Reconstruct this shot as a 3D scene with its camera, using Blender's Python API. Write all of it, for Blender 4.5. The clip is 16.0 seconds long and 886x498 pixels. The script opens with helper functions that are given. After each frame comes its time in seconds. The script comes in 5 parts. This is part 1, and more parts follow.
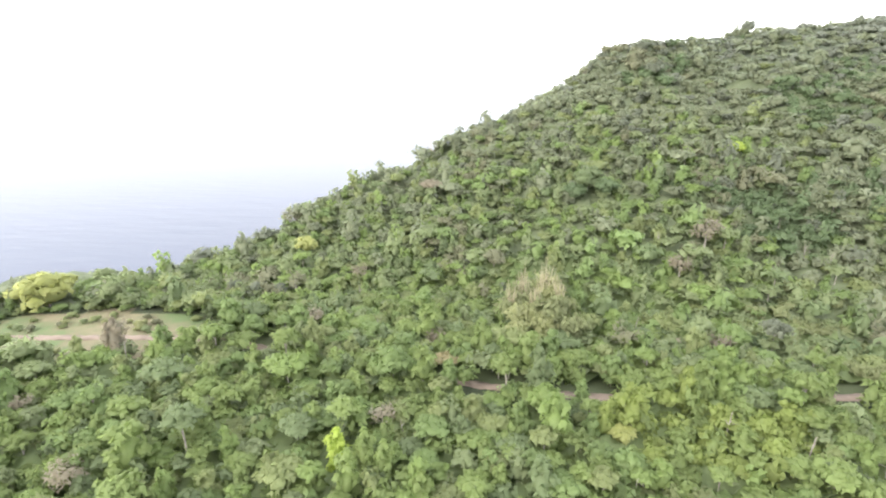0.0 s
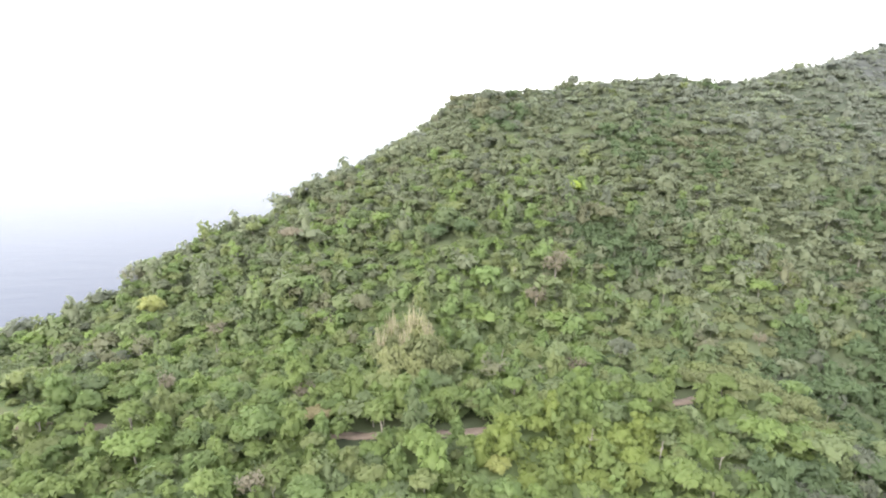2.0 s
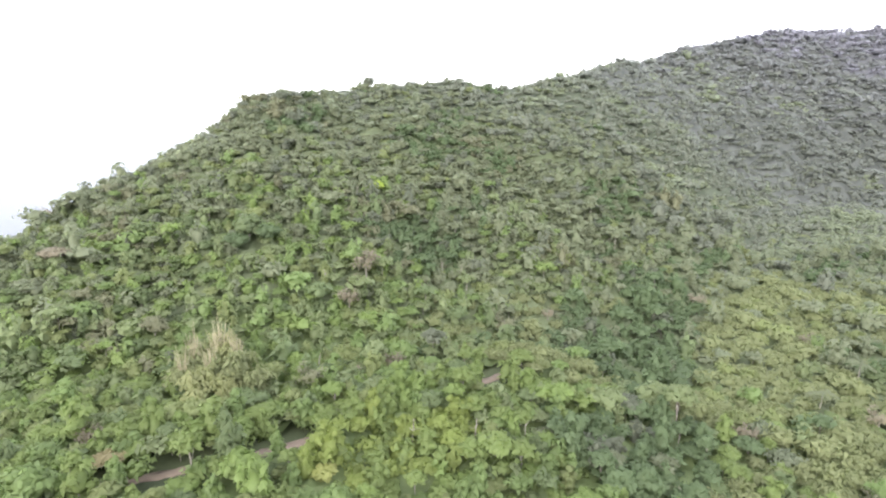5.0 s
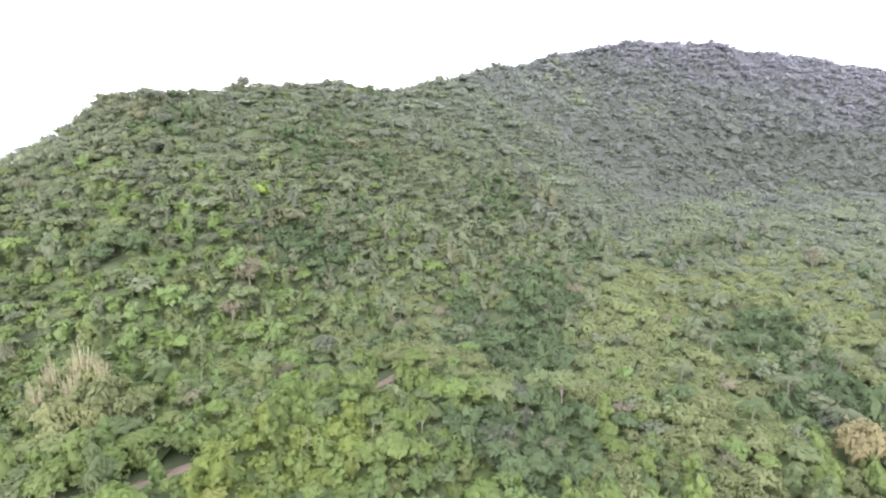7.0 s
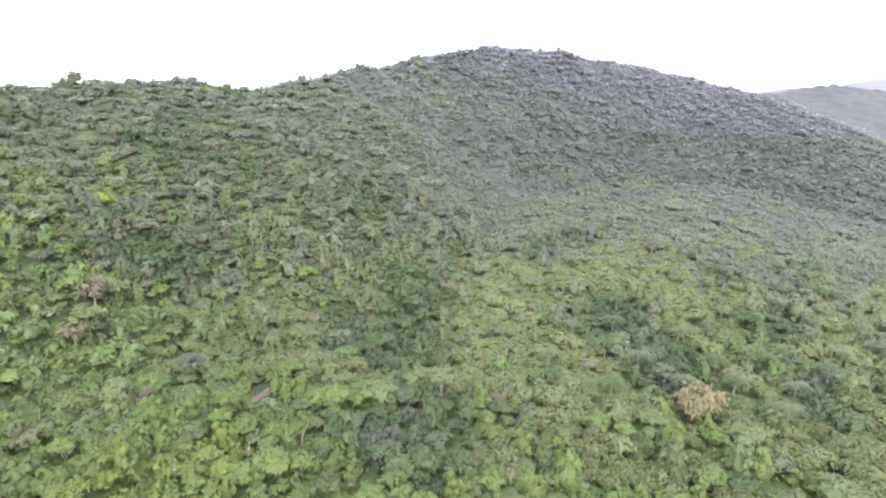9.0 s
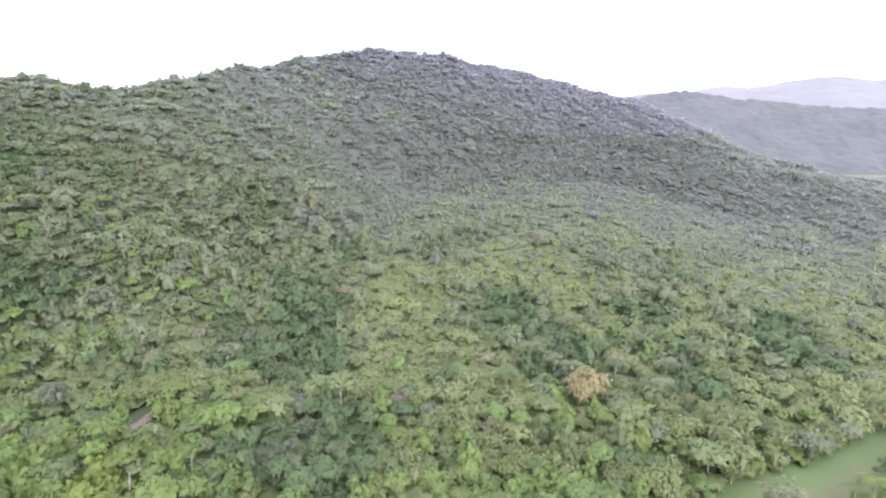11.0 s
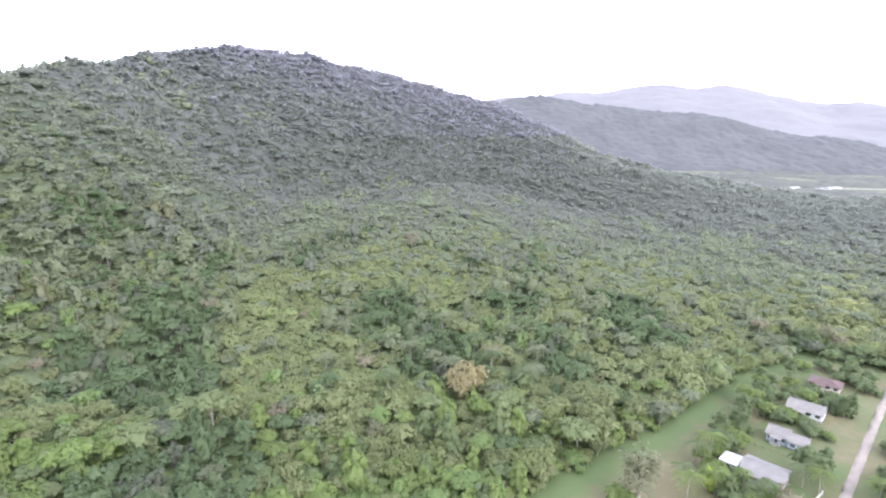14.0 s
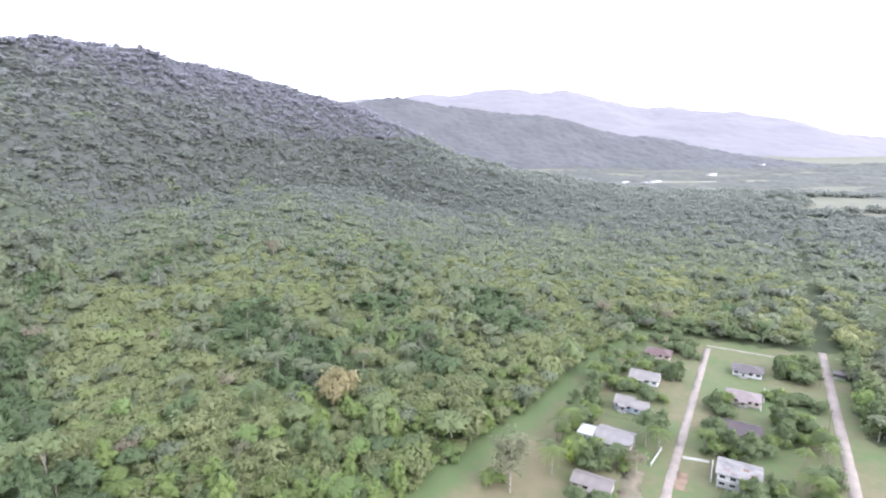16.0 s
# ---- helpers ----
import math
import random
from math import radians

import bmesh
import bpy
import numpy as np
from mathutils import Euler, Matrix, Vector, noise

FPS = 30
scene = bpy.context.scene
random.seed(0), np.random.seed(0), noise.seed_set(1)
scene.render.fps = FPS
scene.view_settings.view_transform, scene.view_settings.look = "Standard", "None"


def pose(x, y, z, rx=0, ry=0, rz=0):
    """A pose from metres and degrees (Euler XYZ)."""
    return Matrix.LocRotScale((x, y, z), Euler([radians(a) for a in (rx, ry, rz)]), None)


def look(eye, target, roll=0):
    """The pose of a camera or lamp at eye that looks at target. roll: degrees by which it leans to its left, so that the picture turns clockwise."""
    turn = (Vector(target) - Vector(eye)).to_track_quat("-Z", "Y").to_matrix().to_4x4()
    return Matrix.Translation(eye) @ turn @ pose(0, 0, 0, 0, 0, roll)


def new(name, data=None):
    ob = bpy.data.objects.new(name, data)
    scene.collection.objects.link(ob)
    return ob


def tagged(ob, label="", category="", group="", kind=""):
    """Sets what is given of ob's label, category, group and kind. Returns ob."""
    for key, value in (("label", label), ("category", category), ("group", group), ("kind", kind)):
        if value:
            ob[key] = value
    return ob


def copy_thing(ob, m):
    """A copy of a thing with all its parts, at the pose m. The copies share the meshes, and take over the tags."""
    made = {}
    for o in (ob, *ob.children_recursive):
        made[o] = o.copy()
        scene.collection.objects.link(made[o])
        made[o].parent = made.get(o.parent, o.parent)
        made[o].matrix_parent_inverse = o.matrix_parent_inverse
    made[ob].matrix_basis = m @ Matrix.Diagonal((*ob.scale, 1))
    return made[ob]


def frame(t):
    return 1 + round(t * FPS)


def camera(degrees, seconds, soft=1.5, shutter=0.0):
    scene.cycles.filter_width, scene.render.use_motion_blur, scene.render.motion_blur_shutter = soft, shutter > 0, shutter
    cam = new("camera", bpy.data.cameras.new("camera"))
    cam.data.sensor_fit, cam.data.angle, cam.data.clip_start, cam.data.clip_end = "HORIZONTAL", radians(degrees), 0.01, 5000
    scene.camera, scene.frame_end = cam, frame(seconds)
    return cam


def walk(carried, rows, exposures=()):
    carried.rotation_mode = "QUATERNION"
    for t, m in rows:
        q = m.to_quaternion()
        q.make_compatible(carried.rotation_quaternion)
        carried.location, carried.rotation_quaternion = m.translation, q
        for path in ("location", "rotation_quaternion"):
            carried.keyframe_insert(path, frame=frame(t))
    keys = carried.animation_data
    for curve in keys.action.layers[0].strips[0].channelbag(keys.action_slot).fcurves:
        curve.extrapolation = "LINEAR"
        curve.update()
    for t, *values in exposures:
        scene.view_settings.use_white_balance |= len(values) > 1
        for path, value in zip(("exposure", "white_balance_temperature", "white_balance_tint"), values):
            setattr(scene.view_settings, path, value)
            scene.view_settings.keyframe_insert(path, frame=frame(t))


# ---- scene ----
cam = camera(78.0, 16.0, soft=2.1)
EYE = (0.0, 0.0, 104.0)
# seconds, yaw, pitch, roll in degrees: a drone that hovers and turns to its right
PATH = [
    (0.0, 0.00, -17.58, 0.07),
    (0.5, -2.66, -16.15, 0.03),
    (1.0, -6.14, -14.70, 0.01),
    (1.5, -9.93, -13.22, 0.07),
    (2.0, -14.58, -13.03, 0.05),
    (2.5, -18.93, -13.00, 0.05),
    (3.0, -21.28, -12.99, 0.06),
    (3.5, -24.19, -13.00, 0.07),
    (4.0, -28.32, -12.97, 0.02),
    (4.2, -29.97, -12.97, 0.02),
    (6.3, -41.29, -12.80, -0.07),
    (6.5, -42.64, -12.80, -0.07),
    (7.0, -46.76, -12.73, -0.08),
    (7.5, -49.97, -12.71, -0.11),
    (8.0, -52.52, -12.67, -0.12),
    (8.5, -55.45, -12.64, -0.11),
    (9.0, -60.27, -12.58, -0.11),
    (9.5, -64.65, -12.51, -0.07),
    (9.7, -65.95, -12.51, -0.07),
    (11.8, -74.35, -12.31, 0.03),
    (12.0, -75.10, -12.31, 0.03),
    (12.5, -76.71, -12.28, 0.05),
    (13.0, -78.82, -12.22, 0.04),
    (13.5, -81.71, -12.19, -0.03),
    (14.0, -84.92, -12.18, -0.01),
    (14.5, -88.92, -12.16, 0.03),
    (15.0, -92.96, -12.13, 0.06),
    (15.5, -96.30, -12.07, 0.12),
    (16.0, -99.23, -12.05, 0.14),
]
walk(cam, [(t, pose(*EYE, 90 + pitch, 0, yaw) @ pose(0, 0, 0, 0, 0, -roll)) for t, yaw, pitch, roll in PATH], [(0.0, 1.99, 6500, 10), (2.0, 1.84, 6450, 10), (6.0, 1.82, 6250, 12.5), (16.0, 1.71, 5850, 15)])

# ---- world and light: a bright overcast sky ----
world = bpy.data.worlds.new("overcast_sky")
scene.world = world
world.use_nodes = True
wn, wl = world.node_tree.nodes, world.node_tree.links
wn.clear()
sky = wn.new("ShaderNodeTexSky")
sky.sky_type = "NISHITA"
sky.sun_disc = False
sky.sun_elevation, sky.sun_rotation = radians(31), radians(230)
sky.air_density, sky.dust_density = 1.6, 4.0
cloud = wn.new("ShaderNodeRGB")
cloud.outputs[0].default_value = (9.2, 9.3, 9.7, 1)
veil = wn.new("ShaderNodeMix")
veil.data_type = "RGBA"
veil.inputs[0].default_value = 0.82
bg = wn.new("ShaderNodeBackground")
bg.inputs["Strength"].default_value = 0.125
wo = wn.new("ShaderNodeOutputWorld")
wl.new(sky.outputs[0], veil.inputs[6])
wl.new(cloud.outputs[0], veil.inputs[7])
wl.new(veil.outputs[2], bg.inputs["Color"])
wl.new(bg.outputs[0], wo.inputs["Surface"])

sun_data = bpy.data.lights.new("sun", "SUN")
sun_data.energy, sun_data.angle, sun_data.color = 1.5, radians(60), (1.0, 0.97, 0.92)
sun = new("sun", sun_data)
sun.matrix_world = look((-118, -98, 92), (0, 0, 0))

# ---- materials ----
def node_material(name):
    m = bpy.data.materials.new(name)
    m.use_nodes = True
    nt = m.node_tree
    return m, nt.nodes, nt.links, nt.nodes["Principled BSDF"]


def ramp(nodes, stops):
    r = nodes.new("ShaderNodeValToRGB")
    e = r.color_ramp.elements
    while len(e) < len(stops):
        e.new(0.5)
    for el, (p, c) in zip(e, stops):
        el.position, el.color = p, (*c, 1)
    return r


def math_node(nodes, links, op, a, b):
    n = nodes.new("ShaderNodeMath")
    n.operation = op
    for i, v in enumerate((a, b)):
        if isinstance(v, (int, float)):
            n.inputs[i].default_value = v
        else:
            links.new(v, n.inputs[i])
    return n.outputs[0]


def noise_node(nodes, links, scale, detail=3.0, coords="Object"):
    tc = nodes.new("ShaderNodeTexCoord")
    n = nodes.new("ShaderNodeTexNoise")
    n.inputs["Scale"].default_value, n.inputs["Detail"].default_value = scale, detail
    links.new(tc.outputs[coords], n.inputs["Vector"])
    return n.outputs["Fac"]


def foliage(name, dark, mid, light, rough=0.6, grain=1.5):
    """Leaves: every tree has its own tone, every tuft its own shade."""
    m, nd, ln, b = node_material(name)
    tone = nd.new("ShaderNodeAttribute")
    tone.attribute_name = "tone"
    info = nd.new("ShaderNodeObjectInfo")
    geo = nd.new("ShaderNodeNewGeometry")
    fac = math_node(nd, ln, "MULTIPLY", tone.outputs["Fac"], 0.80)
    fac = math_node(nd, ln, "ADD", fac, math_node(nd, ln, "MULTIPLY", info.outputs["Random"], 0.10))
    fac = math_node(nd, ln, "ADD", fac, math_node(nd, ln, "MULTIPLY", geo.outputs["Random Per Island"], 0.12))
    leafy = noise_node(nd, ln, grain, 5.0)
    fac = math_node(nd, ln, "ADD", fac, math_node(nd, ln, "MULTIPLY", math_node(nd, ln, "SUBTRACT", leafy, 0.5), 0.5))
    r = ramp(nd, [(0.0, dark), (0.5, mid), (1.0, light)])
    ln.new(fac, r.inputs[0])
    ln.new(r.outputs[0], b.inputs["Base Color"])
    b.inputs["Roughness"].default_value = rough
    b.inputs["Specular IOR Level"].default_value = 0.3
    thin = nd.new("ShaderNodeBsdfTranslucent")
    lit = nd.new("ShaderNodeHueSaturation")
    lit.inputs["Value"].default_value = 1.7
    ln.new(r.outputs[0], lit.inputs["Color"])
    ln.new(lit.outputs[0], thin.inputs["Color"])
    mix = nd.new("ShaderNodeMixShader")
    mix.inputs[0].default_value = 0.5
    ln.new(b.outputs[0], mix.inputs[1])
    ln.new(thin.outputs[0], mix.inputs[2])
    ln.new(mix.outputs[0], nd["Material Output"].inputs["Surface"])
    return m


def surface(name, a, b2, scale, rough=0.8, fine=None, bump=0.0, metallic=0.0, coords="Object"):
    """A surface with broad patches of two colours, fine grain and relief."""
    m, nd, ln, b = node_material(name)
    n1 = noise_node(nd, ln, scale, 4, coords)
    n2 = noise_node(nd, ln, fine or scale * 14, 3, coords)
    fac = math_node(nd, ln, "ADD", math_node(nd, ln, "MULTIPLY", n1, 0.75), math_node(nd, ln, "MULTIPLY", n2, 0.25))
    r = ramp(nd, [(0.34, a), (0.64, b2)])
    ln.new(fac, r.inputs[0])
    ln.new(r.outputs[0], b.inputs["Base Color"])
    b.inputs["Roughness"].default_value, b.inputs["Metallic"].default_value = rough, metallic
    if bump:
        bn = nd.new("ShaderNodeBump")
        bn.inputs["Strength"].default_value, bn.inputs["Distance"].default_value = bump, 0.1
        ln.new(n2, bn.inputs["Height"])
        ln.new(bn.outputs[0], b.inputs["Normal"])
    return m


M_LEAF = {
    "mid": foliage("leaves_mid_green", (0.099, 0.126, 0.044), (0.150, 0.192, 0.068), (0.196, 0.250, 0.089)),
    "lush": foliage("leaves_fresh_green", (0.101, 0.135, 0.045), (0.153, 0.203, 0.069), (0.199, 0.263, 0.091)),
    "fresh": foliage("leaves_yellow_green", (0.114, 0.139, 0.041), (0.171, 0.208, 0.062), (0.222, 0.270, 0.083)),
    "dark": foliage("leaves_dark_green", (0.083, 0.105, 0.050), (0.122, 0.155, 0.075), (0.158, 0.201, 0.097)),
    "deep": foliage("leaves_deep_blue_green", (0.069, 0.094, 0.047), (0.104, 0.141, 0.070), (0.136, 0.183, 0.091)),
    "olive": foliage("leaves_olive", (0.107, 0.124, 0.053), (0.161, 0.187, 0.081), (0.210, 0.243, 0.106)),
    "vine": foliage("vine_leaves", (0.095, 0.127, 0.048), (0.143, 0.192, 0.074), (0.186, 0.250, 0.097)),
    "rust": foliage("leaves_brownish_olive", (0.106, 0.109, 0.066), (0.156, 0.160, 0.098), (0.201, 0.206, 0.127)),
    "dry": foliage("dry_leaves", (0.135, 0.120, 0.086), (0.195, 0.174, 0.125), (0.250, 0.223, 0.162)),
    "gold": foliage("yellow_blossom", (0.180, 0.192, 0.072), (0.260, 0.276, 0.104), (0.332, 0.352, 0.134)),
    "lime": foliage("lime_leaves", (0.190, 0.235, 0.050), (0.272, 0.336, 0.072), (0.345, 0.427, 0.092)),
    # moss to mist: forest green with ever more distance haze mixed into the colour
    "moss": foliage("leaves_moss_green", (0.104, 0.124, 0.061), (0.157, 0.188, 0.093), (0.204, 0.244, 0.121)),
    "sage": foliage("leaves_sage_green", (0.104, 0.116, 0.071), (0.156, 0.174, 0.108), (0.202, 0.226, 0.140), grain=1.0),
    "far": foliage("hill_leaves_light_haze", (0.100, 0.109, 0.082), (0.148, 0.161, 0.123), (0.190, 0.206, 0.158), grain=0.7),
    "grey": foliage("hill_leaves_more_haze", (0.100, 0.108, 0.091), (0.146, 0.157, 0.134), (0.187, 0.201, 0.171), grain=0.7),
    "haze": foliage("hill_leaves_thick_haze", (0.120, 0.125, 0.121), (0.150, 0.156, 0.152), (0.176, 0.183, 0.178), grain=0.7),
    "mist": foliage("hill_leaves_blue_haze", (0.146, 0.144, 0.161), (0.178, 0.176, 0.197), (0.206, 0.203, 0.227), grain=0.7),
    # light green of bamboo and bright stands, paled with distance haze
    "pale": foliage("pale_leaves_hazed", (0.106, 0.120, 0.078), (0.158, 0.179, 0.117), (0.204, 0.232, 0.151), grain=0.7),
    "bamboo": foliage("bamboo_leaves", (0.106, 0.117, 0.057), (0.159, 0.176, 0.086), (0.207, 0.229, 0.113)),
    "straw": foliage("straw_green_bamboo_leaves", (0.138, 0.146, 0.068), (0.207, 0.219, 0.104), (0.268, 0.282, 0.136)),
    # understory green set below the crowns' green, for shade in the gaps
    "shade": foliage("understory_shade_green", (0.092, 0.118, 0.050), (0.138, 0.176, 0.076), (0.168, 0.214, 0.092)),
    "plum": foliage("leaves_dull_grey_green", (0.085, 0.094, 0.066), (0.122, 0.135, 0.095), (0.158, 0.175, 0.124)),
    "orange": foliage("orange_bamboo_leaves", (0.168, 0.150, 0.082), (0.240, 0.212, 0.118), (0.304, 0.270, 0.150)),
    # understory: crown colours darkened for shade in the gaps, haze included
    "low_sage": foliage("understory_shade_sage", (0.097, 0.114, 0.064), (0.139, 0.165, 0.093), (0.175, 0.208, 0.116)),
    "low_far": foliage("understory_light_haze", (0.070, 0.082, 0.056), (0.101, 0.118, 0.081), (0.128, 0.149, 0.103), grain=0.7),
    "low_haze": foliage("understory_thick_haze", (0.092, 0.098, 0.090), (0.130, 0.139, 0.128), (0.165, 0.176, 0.163), grain=0.7),
    "low_mist": foliage("understory_blue_haze", (0.116, 0.118, 0.128), (0.152, 0.155, 0.168), (0.184, 0.188, 0.204), grain=0.6),
}
M_BARK = surface("bark_grey", (0.13, 0.11, 0.09), (0.30, 0.28, 0.24), 1.2, 0.9, bump=0.3)
M_CULM = surface("pale_bamboo_culms", (0.24, 0.22, 0.14), (0.38, 0.34, 0.22), 1.2, 0.7)
M_GROUND = surface("forest_floor_and_grass", (0.022, 0.030, 0.012), (0.050, 0.062, 0.024), 0.06, 0.95, fine=1.7, bump=0.4)
M_GRASS, nd, ln, b = node_material("mown_grass")
lush_part = nd.new("ShaderNodeAttribute")
lush_part.attribute_name = "tone"
patches = math_node(nd, ln, "ADD", math_node(nd, ln, "MULTIPLY", noise_node(nd, ln, 0.045, 4), 0.9), math_node(nd, ln, "MULTIPLY", noise_node(nd, ln, 0.3, 8), 0.9))
r = ramp(nd, [(0.30, (0.130, 0.110, 0.064)), (0.60, (0.098, 0.099, 0.048)), (0.95, (0.070, 0.099, 0.036))])
ln.new(math_node(nd, ln, "ADD", math_node(nd, ln, "MULTIPLY", lush_part.outputs["Fac"], 0.7), math_node(nd, ln, "SUBTRACT", patches, 0.50)), r.inputs[0])
ln.new(r.outputs[0], b.inputs["Base Color"])
b.inputs["Roughness"].default_value = 0.95
bn = nd.new("ShaderNodeBump")
bn.inputs["Strength"].default_value, bn.inputs["Distance"].default_value = 0.4, 0.2
ln.new(noise_node(nd, ln, 2.0, 4), bn.inputs["Height"])
ln.new(bn.outputs[0], b.inputs["Normal"])
M_DIRT = surface("pink_dirt_track", (0.120, 0.090, 0.070), (0.180, 0.138, 0.108), 0.3, 0.95, bump=0.3)
M_ROAD = surface("pale_worn_asphalt", (0.172, 0.146, 0.128), (0.238, 0.203, 0.180), 0.25, 0.9, bump=0.2)
M_PATH = surface("pale_gravel", (0.16, 0.15, 0.12), (0.24, 0.225, 0.18), 0.4, 0.95, bump=0.3)
M_CONCRETE = surface("pale_concrete", (0.25, 0.25, 0.22), (0.34, 0.33, 0.29), 0.5, 0.85, bump=0.1)
M_DIRT2 = surface("red_earth", (0.13, 0.085, 0.058), (0.19, 0.135, 0.095), 0.5, 0.95, bump=0.3)
M_YARD = surface("brown_yard_earth", (0.085, 0.082, 0.050), (0.150, 0.125, 0.092), 0.3, 0.95, bump=0.3)
# distance haze is mixed into the base colours of the next four
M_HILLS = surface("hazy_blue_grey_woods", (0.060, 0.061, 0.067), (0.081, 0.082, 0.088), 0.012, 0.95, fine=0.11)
M_RANGE = surface("range_in_lilac_haze", (0.140, 0.134, 0.150), (0.162, 0.154, 0.171), 0.004, 1.0, fine=0.03)
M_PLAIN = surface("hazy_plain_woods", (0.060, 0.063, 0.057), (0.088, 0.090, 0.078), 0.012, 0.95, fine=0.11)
M_FIELD = surface("hazy_field_grass", (0.092, 0.095, 0.067), (0.122, 0.122, 0.085), 0.02, 0.95, fine=0.3)

# ---- the lie of the land ----
PLAN = 1.3  # metres to a unit of the plan in which crests, track and village are laid out


def smooth(a, b, v):
    k = np.clip((v - a) / (b - a), 0, 1)
    return k * k * (3 - 2 * k)


def wave_noise(x, y, size, seed):
    """Smooth rolling noise in -1..1, from a few crossed waves."""
    r = np.random.RandomState(seed)
    out = 0
    for _ in range(7):
        a, p, k = r.uniform(0, 6.283), r.uniform(0, 6.283), r.uniform(0.6, 1.7)
        out = out + np.sin((x * np.cos(a) + y * np.sin(a)) * 6.283 * k / size + p)
    return out / 4.2


# crest lines: x, y, height, width of the slope towards the valley, and away from it
NEAR_HILL = [(-122, 146, 12, 60, 40), (-95, 159, 16, 65, 40), (-75, 180, 17, 75, 45), (-56, 197, 19, 90, 50), (-22, 224, 36, 125, 70), (16, 244, 47, 145, 90),
            (40, 259, 65, 160, 105), (78, 269, 88, 170, 120), (139, 277, 97, 180, 140), (198, 264, 100, 175, 150), (260, 256, 104, 160, 160)]
FAR_HILL = [(330, 275, 117, 165, 220),
            (390, 287, 126.5, 175, 240), (459, 284, 142, 190, 260), (555, 254, 160, 215, 300), (605, 208, 157, 215, 300), (675, 145, 147, 230, 300), (725, 84, 135, 250, 300),
            (740, 0, 111, 260, 280), (738, -57, 72, 250, 260), (722, -140, 42, 220, 240), (713, -235, 22, 170, 200), (691, -315, 7, 120, 150)]
HEADLAND = NEAR_HILL + FAR_HILL
MIDDLE_HILLS = [(1350, 420, 150, 300, 300), (1400, 15, 149, 330, 300), (1396, -107, 154, 330, 300), (1346, -384, 122, 310, 280), (1249, -633, 76, 260, 240), (1118, -843, 25, 200, 180),
                (990, -990, 2, 150, 150)]
FAR_RANGE = [(2450, 800, 290, 900, 600), (2580, 317, 275, 900, 600), (2600, 45, 214, 850, 600), (2575, -357, 242, 850, 600), (2502, -708, 265, 850, 600), (2420, -949, 252, 800, 600),
             (2265, -1276, 178, 750, 550), (2087, -1550, 156, 700, 500), (1959, -1709, 92, 600, 450), (1750, -1923, 55, 500, 400), (1400, -2200, 14, 400, 300)]


def ridge(x, y, crest):
    """Height of a range with that crest line, 0 at its foot."""
    best = np.zeros_like(x)
    for (x0, y0, h0, n0, f0), (x1, y1, h1, n1, f1) in zip(crest, crest[1:]):
        dx, dy = x1 - x0, y1 - y0
        l2 = dx * dx + dy * dy
        k = np.clip(((x - x0) * dx + (y - y0) * dy) / l2, 0, 1)
        px, py = x - (x0 + k * dx), y - (y0 + k * dy)
        near = (dx * py - dy * px) < 0
        width = np.where(near, n0 + (n1 - n0) * k, f0 + (f1 - f0) * k)
        u = np.clip(np.hypot(px, py) / width, 0, 1)
        shape = (1 - u) ** 1.25 * (1 + 0.35 * u * (1 - u))
        best = np.maximum(best, (h0 + (h1 - h0) * k) * shape)
    return best


def seaward(x, y, crest):
    """How far a place lies beyond the crest, on the side turned away from the valley; 0 on the near side."""
    best, out = np.full_like(x, 1e9), np.zeros_like(x)
    for (x0, y0, *_), (x1, y1, *_) in zip(crest, crest[1:]):
        dx, dy = x1 - x0, y1 - y0
        k = np.clip(((x - x0) * dx + (y - y0) * dy) / (dx * dx + dy * dy), 0, 1)
        px, py = x - (x0 + k * dx), y - (y0 + k * dy)
        d = np.hypot(px, py)
        out = np.where(d < best, np.where(dx * py - dy * px > 0, d, 0), out)
        best = np.minimum(best, d)
    return out


ROAD_U, ROAD_V = np.array((0.7716, -0.6361)), np.array((0.6361, 0.7716))
VILLAGE = np.array((99.0, -67.0))


def to_village(x, y):
    rx, ry = x - VILLAGE[0], y - VILLAGE[1]
    return rx * ROAD_U[0] + ry * ROAD_U[1], rx * ROAD_V[0] + ry * ROAD_V[1]


def from_village(u, v):
    return VILLAGE[0] + u * ROAD_U[0] + v * ROAD_V[0], VILLAGE[1] + u * ROAD_U[1] + v * ROAD_V[1]


def track_y(x):
    """The dirt track along the foot of the hill."""
    return 100 + 25 * (1 - smooth(-72, 40, x))


def height(x, y):
    """Height of the ground, all in metres."""
    return PLAN * plan_height(np.asarray(x, float) / PLAN, np.asarray(y, float) / PLAN)


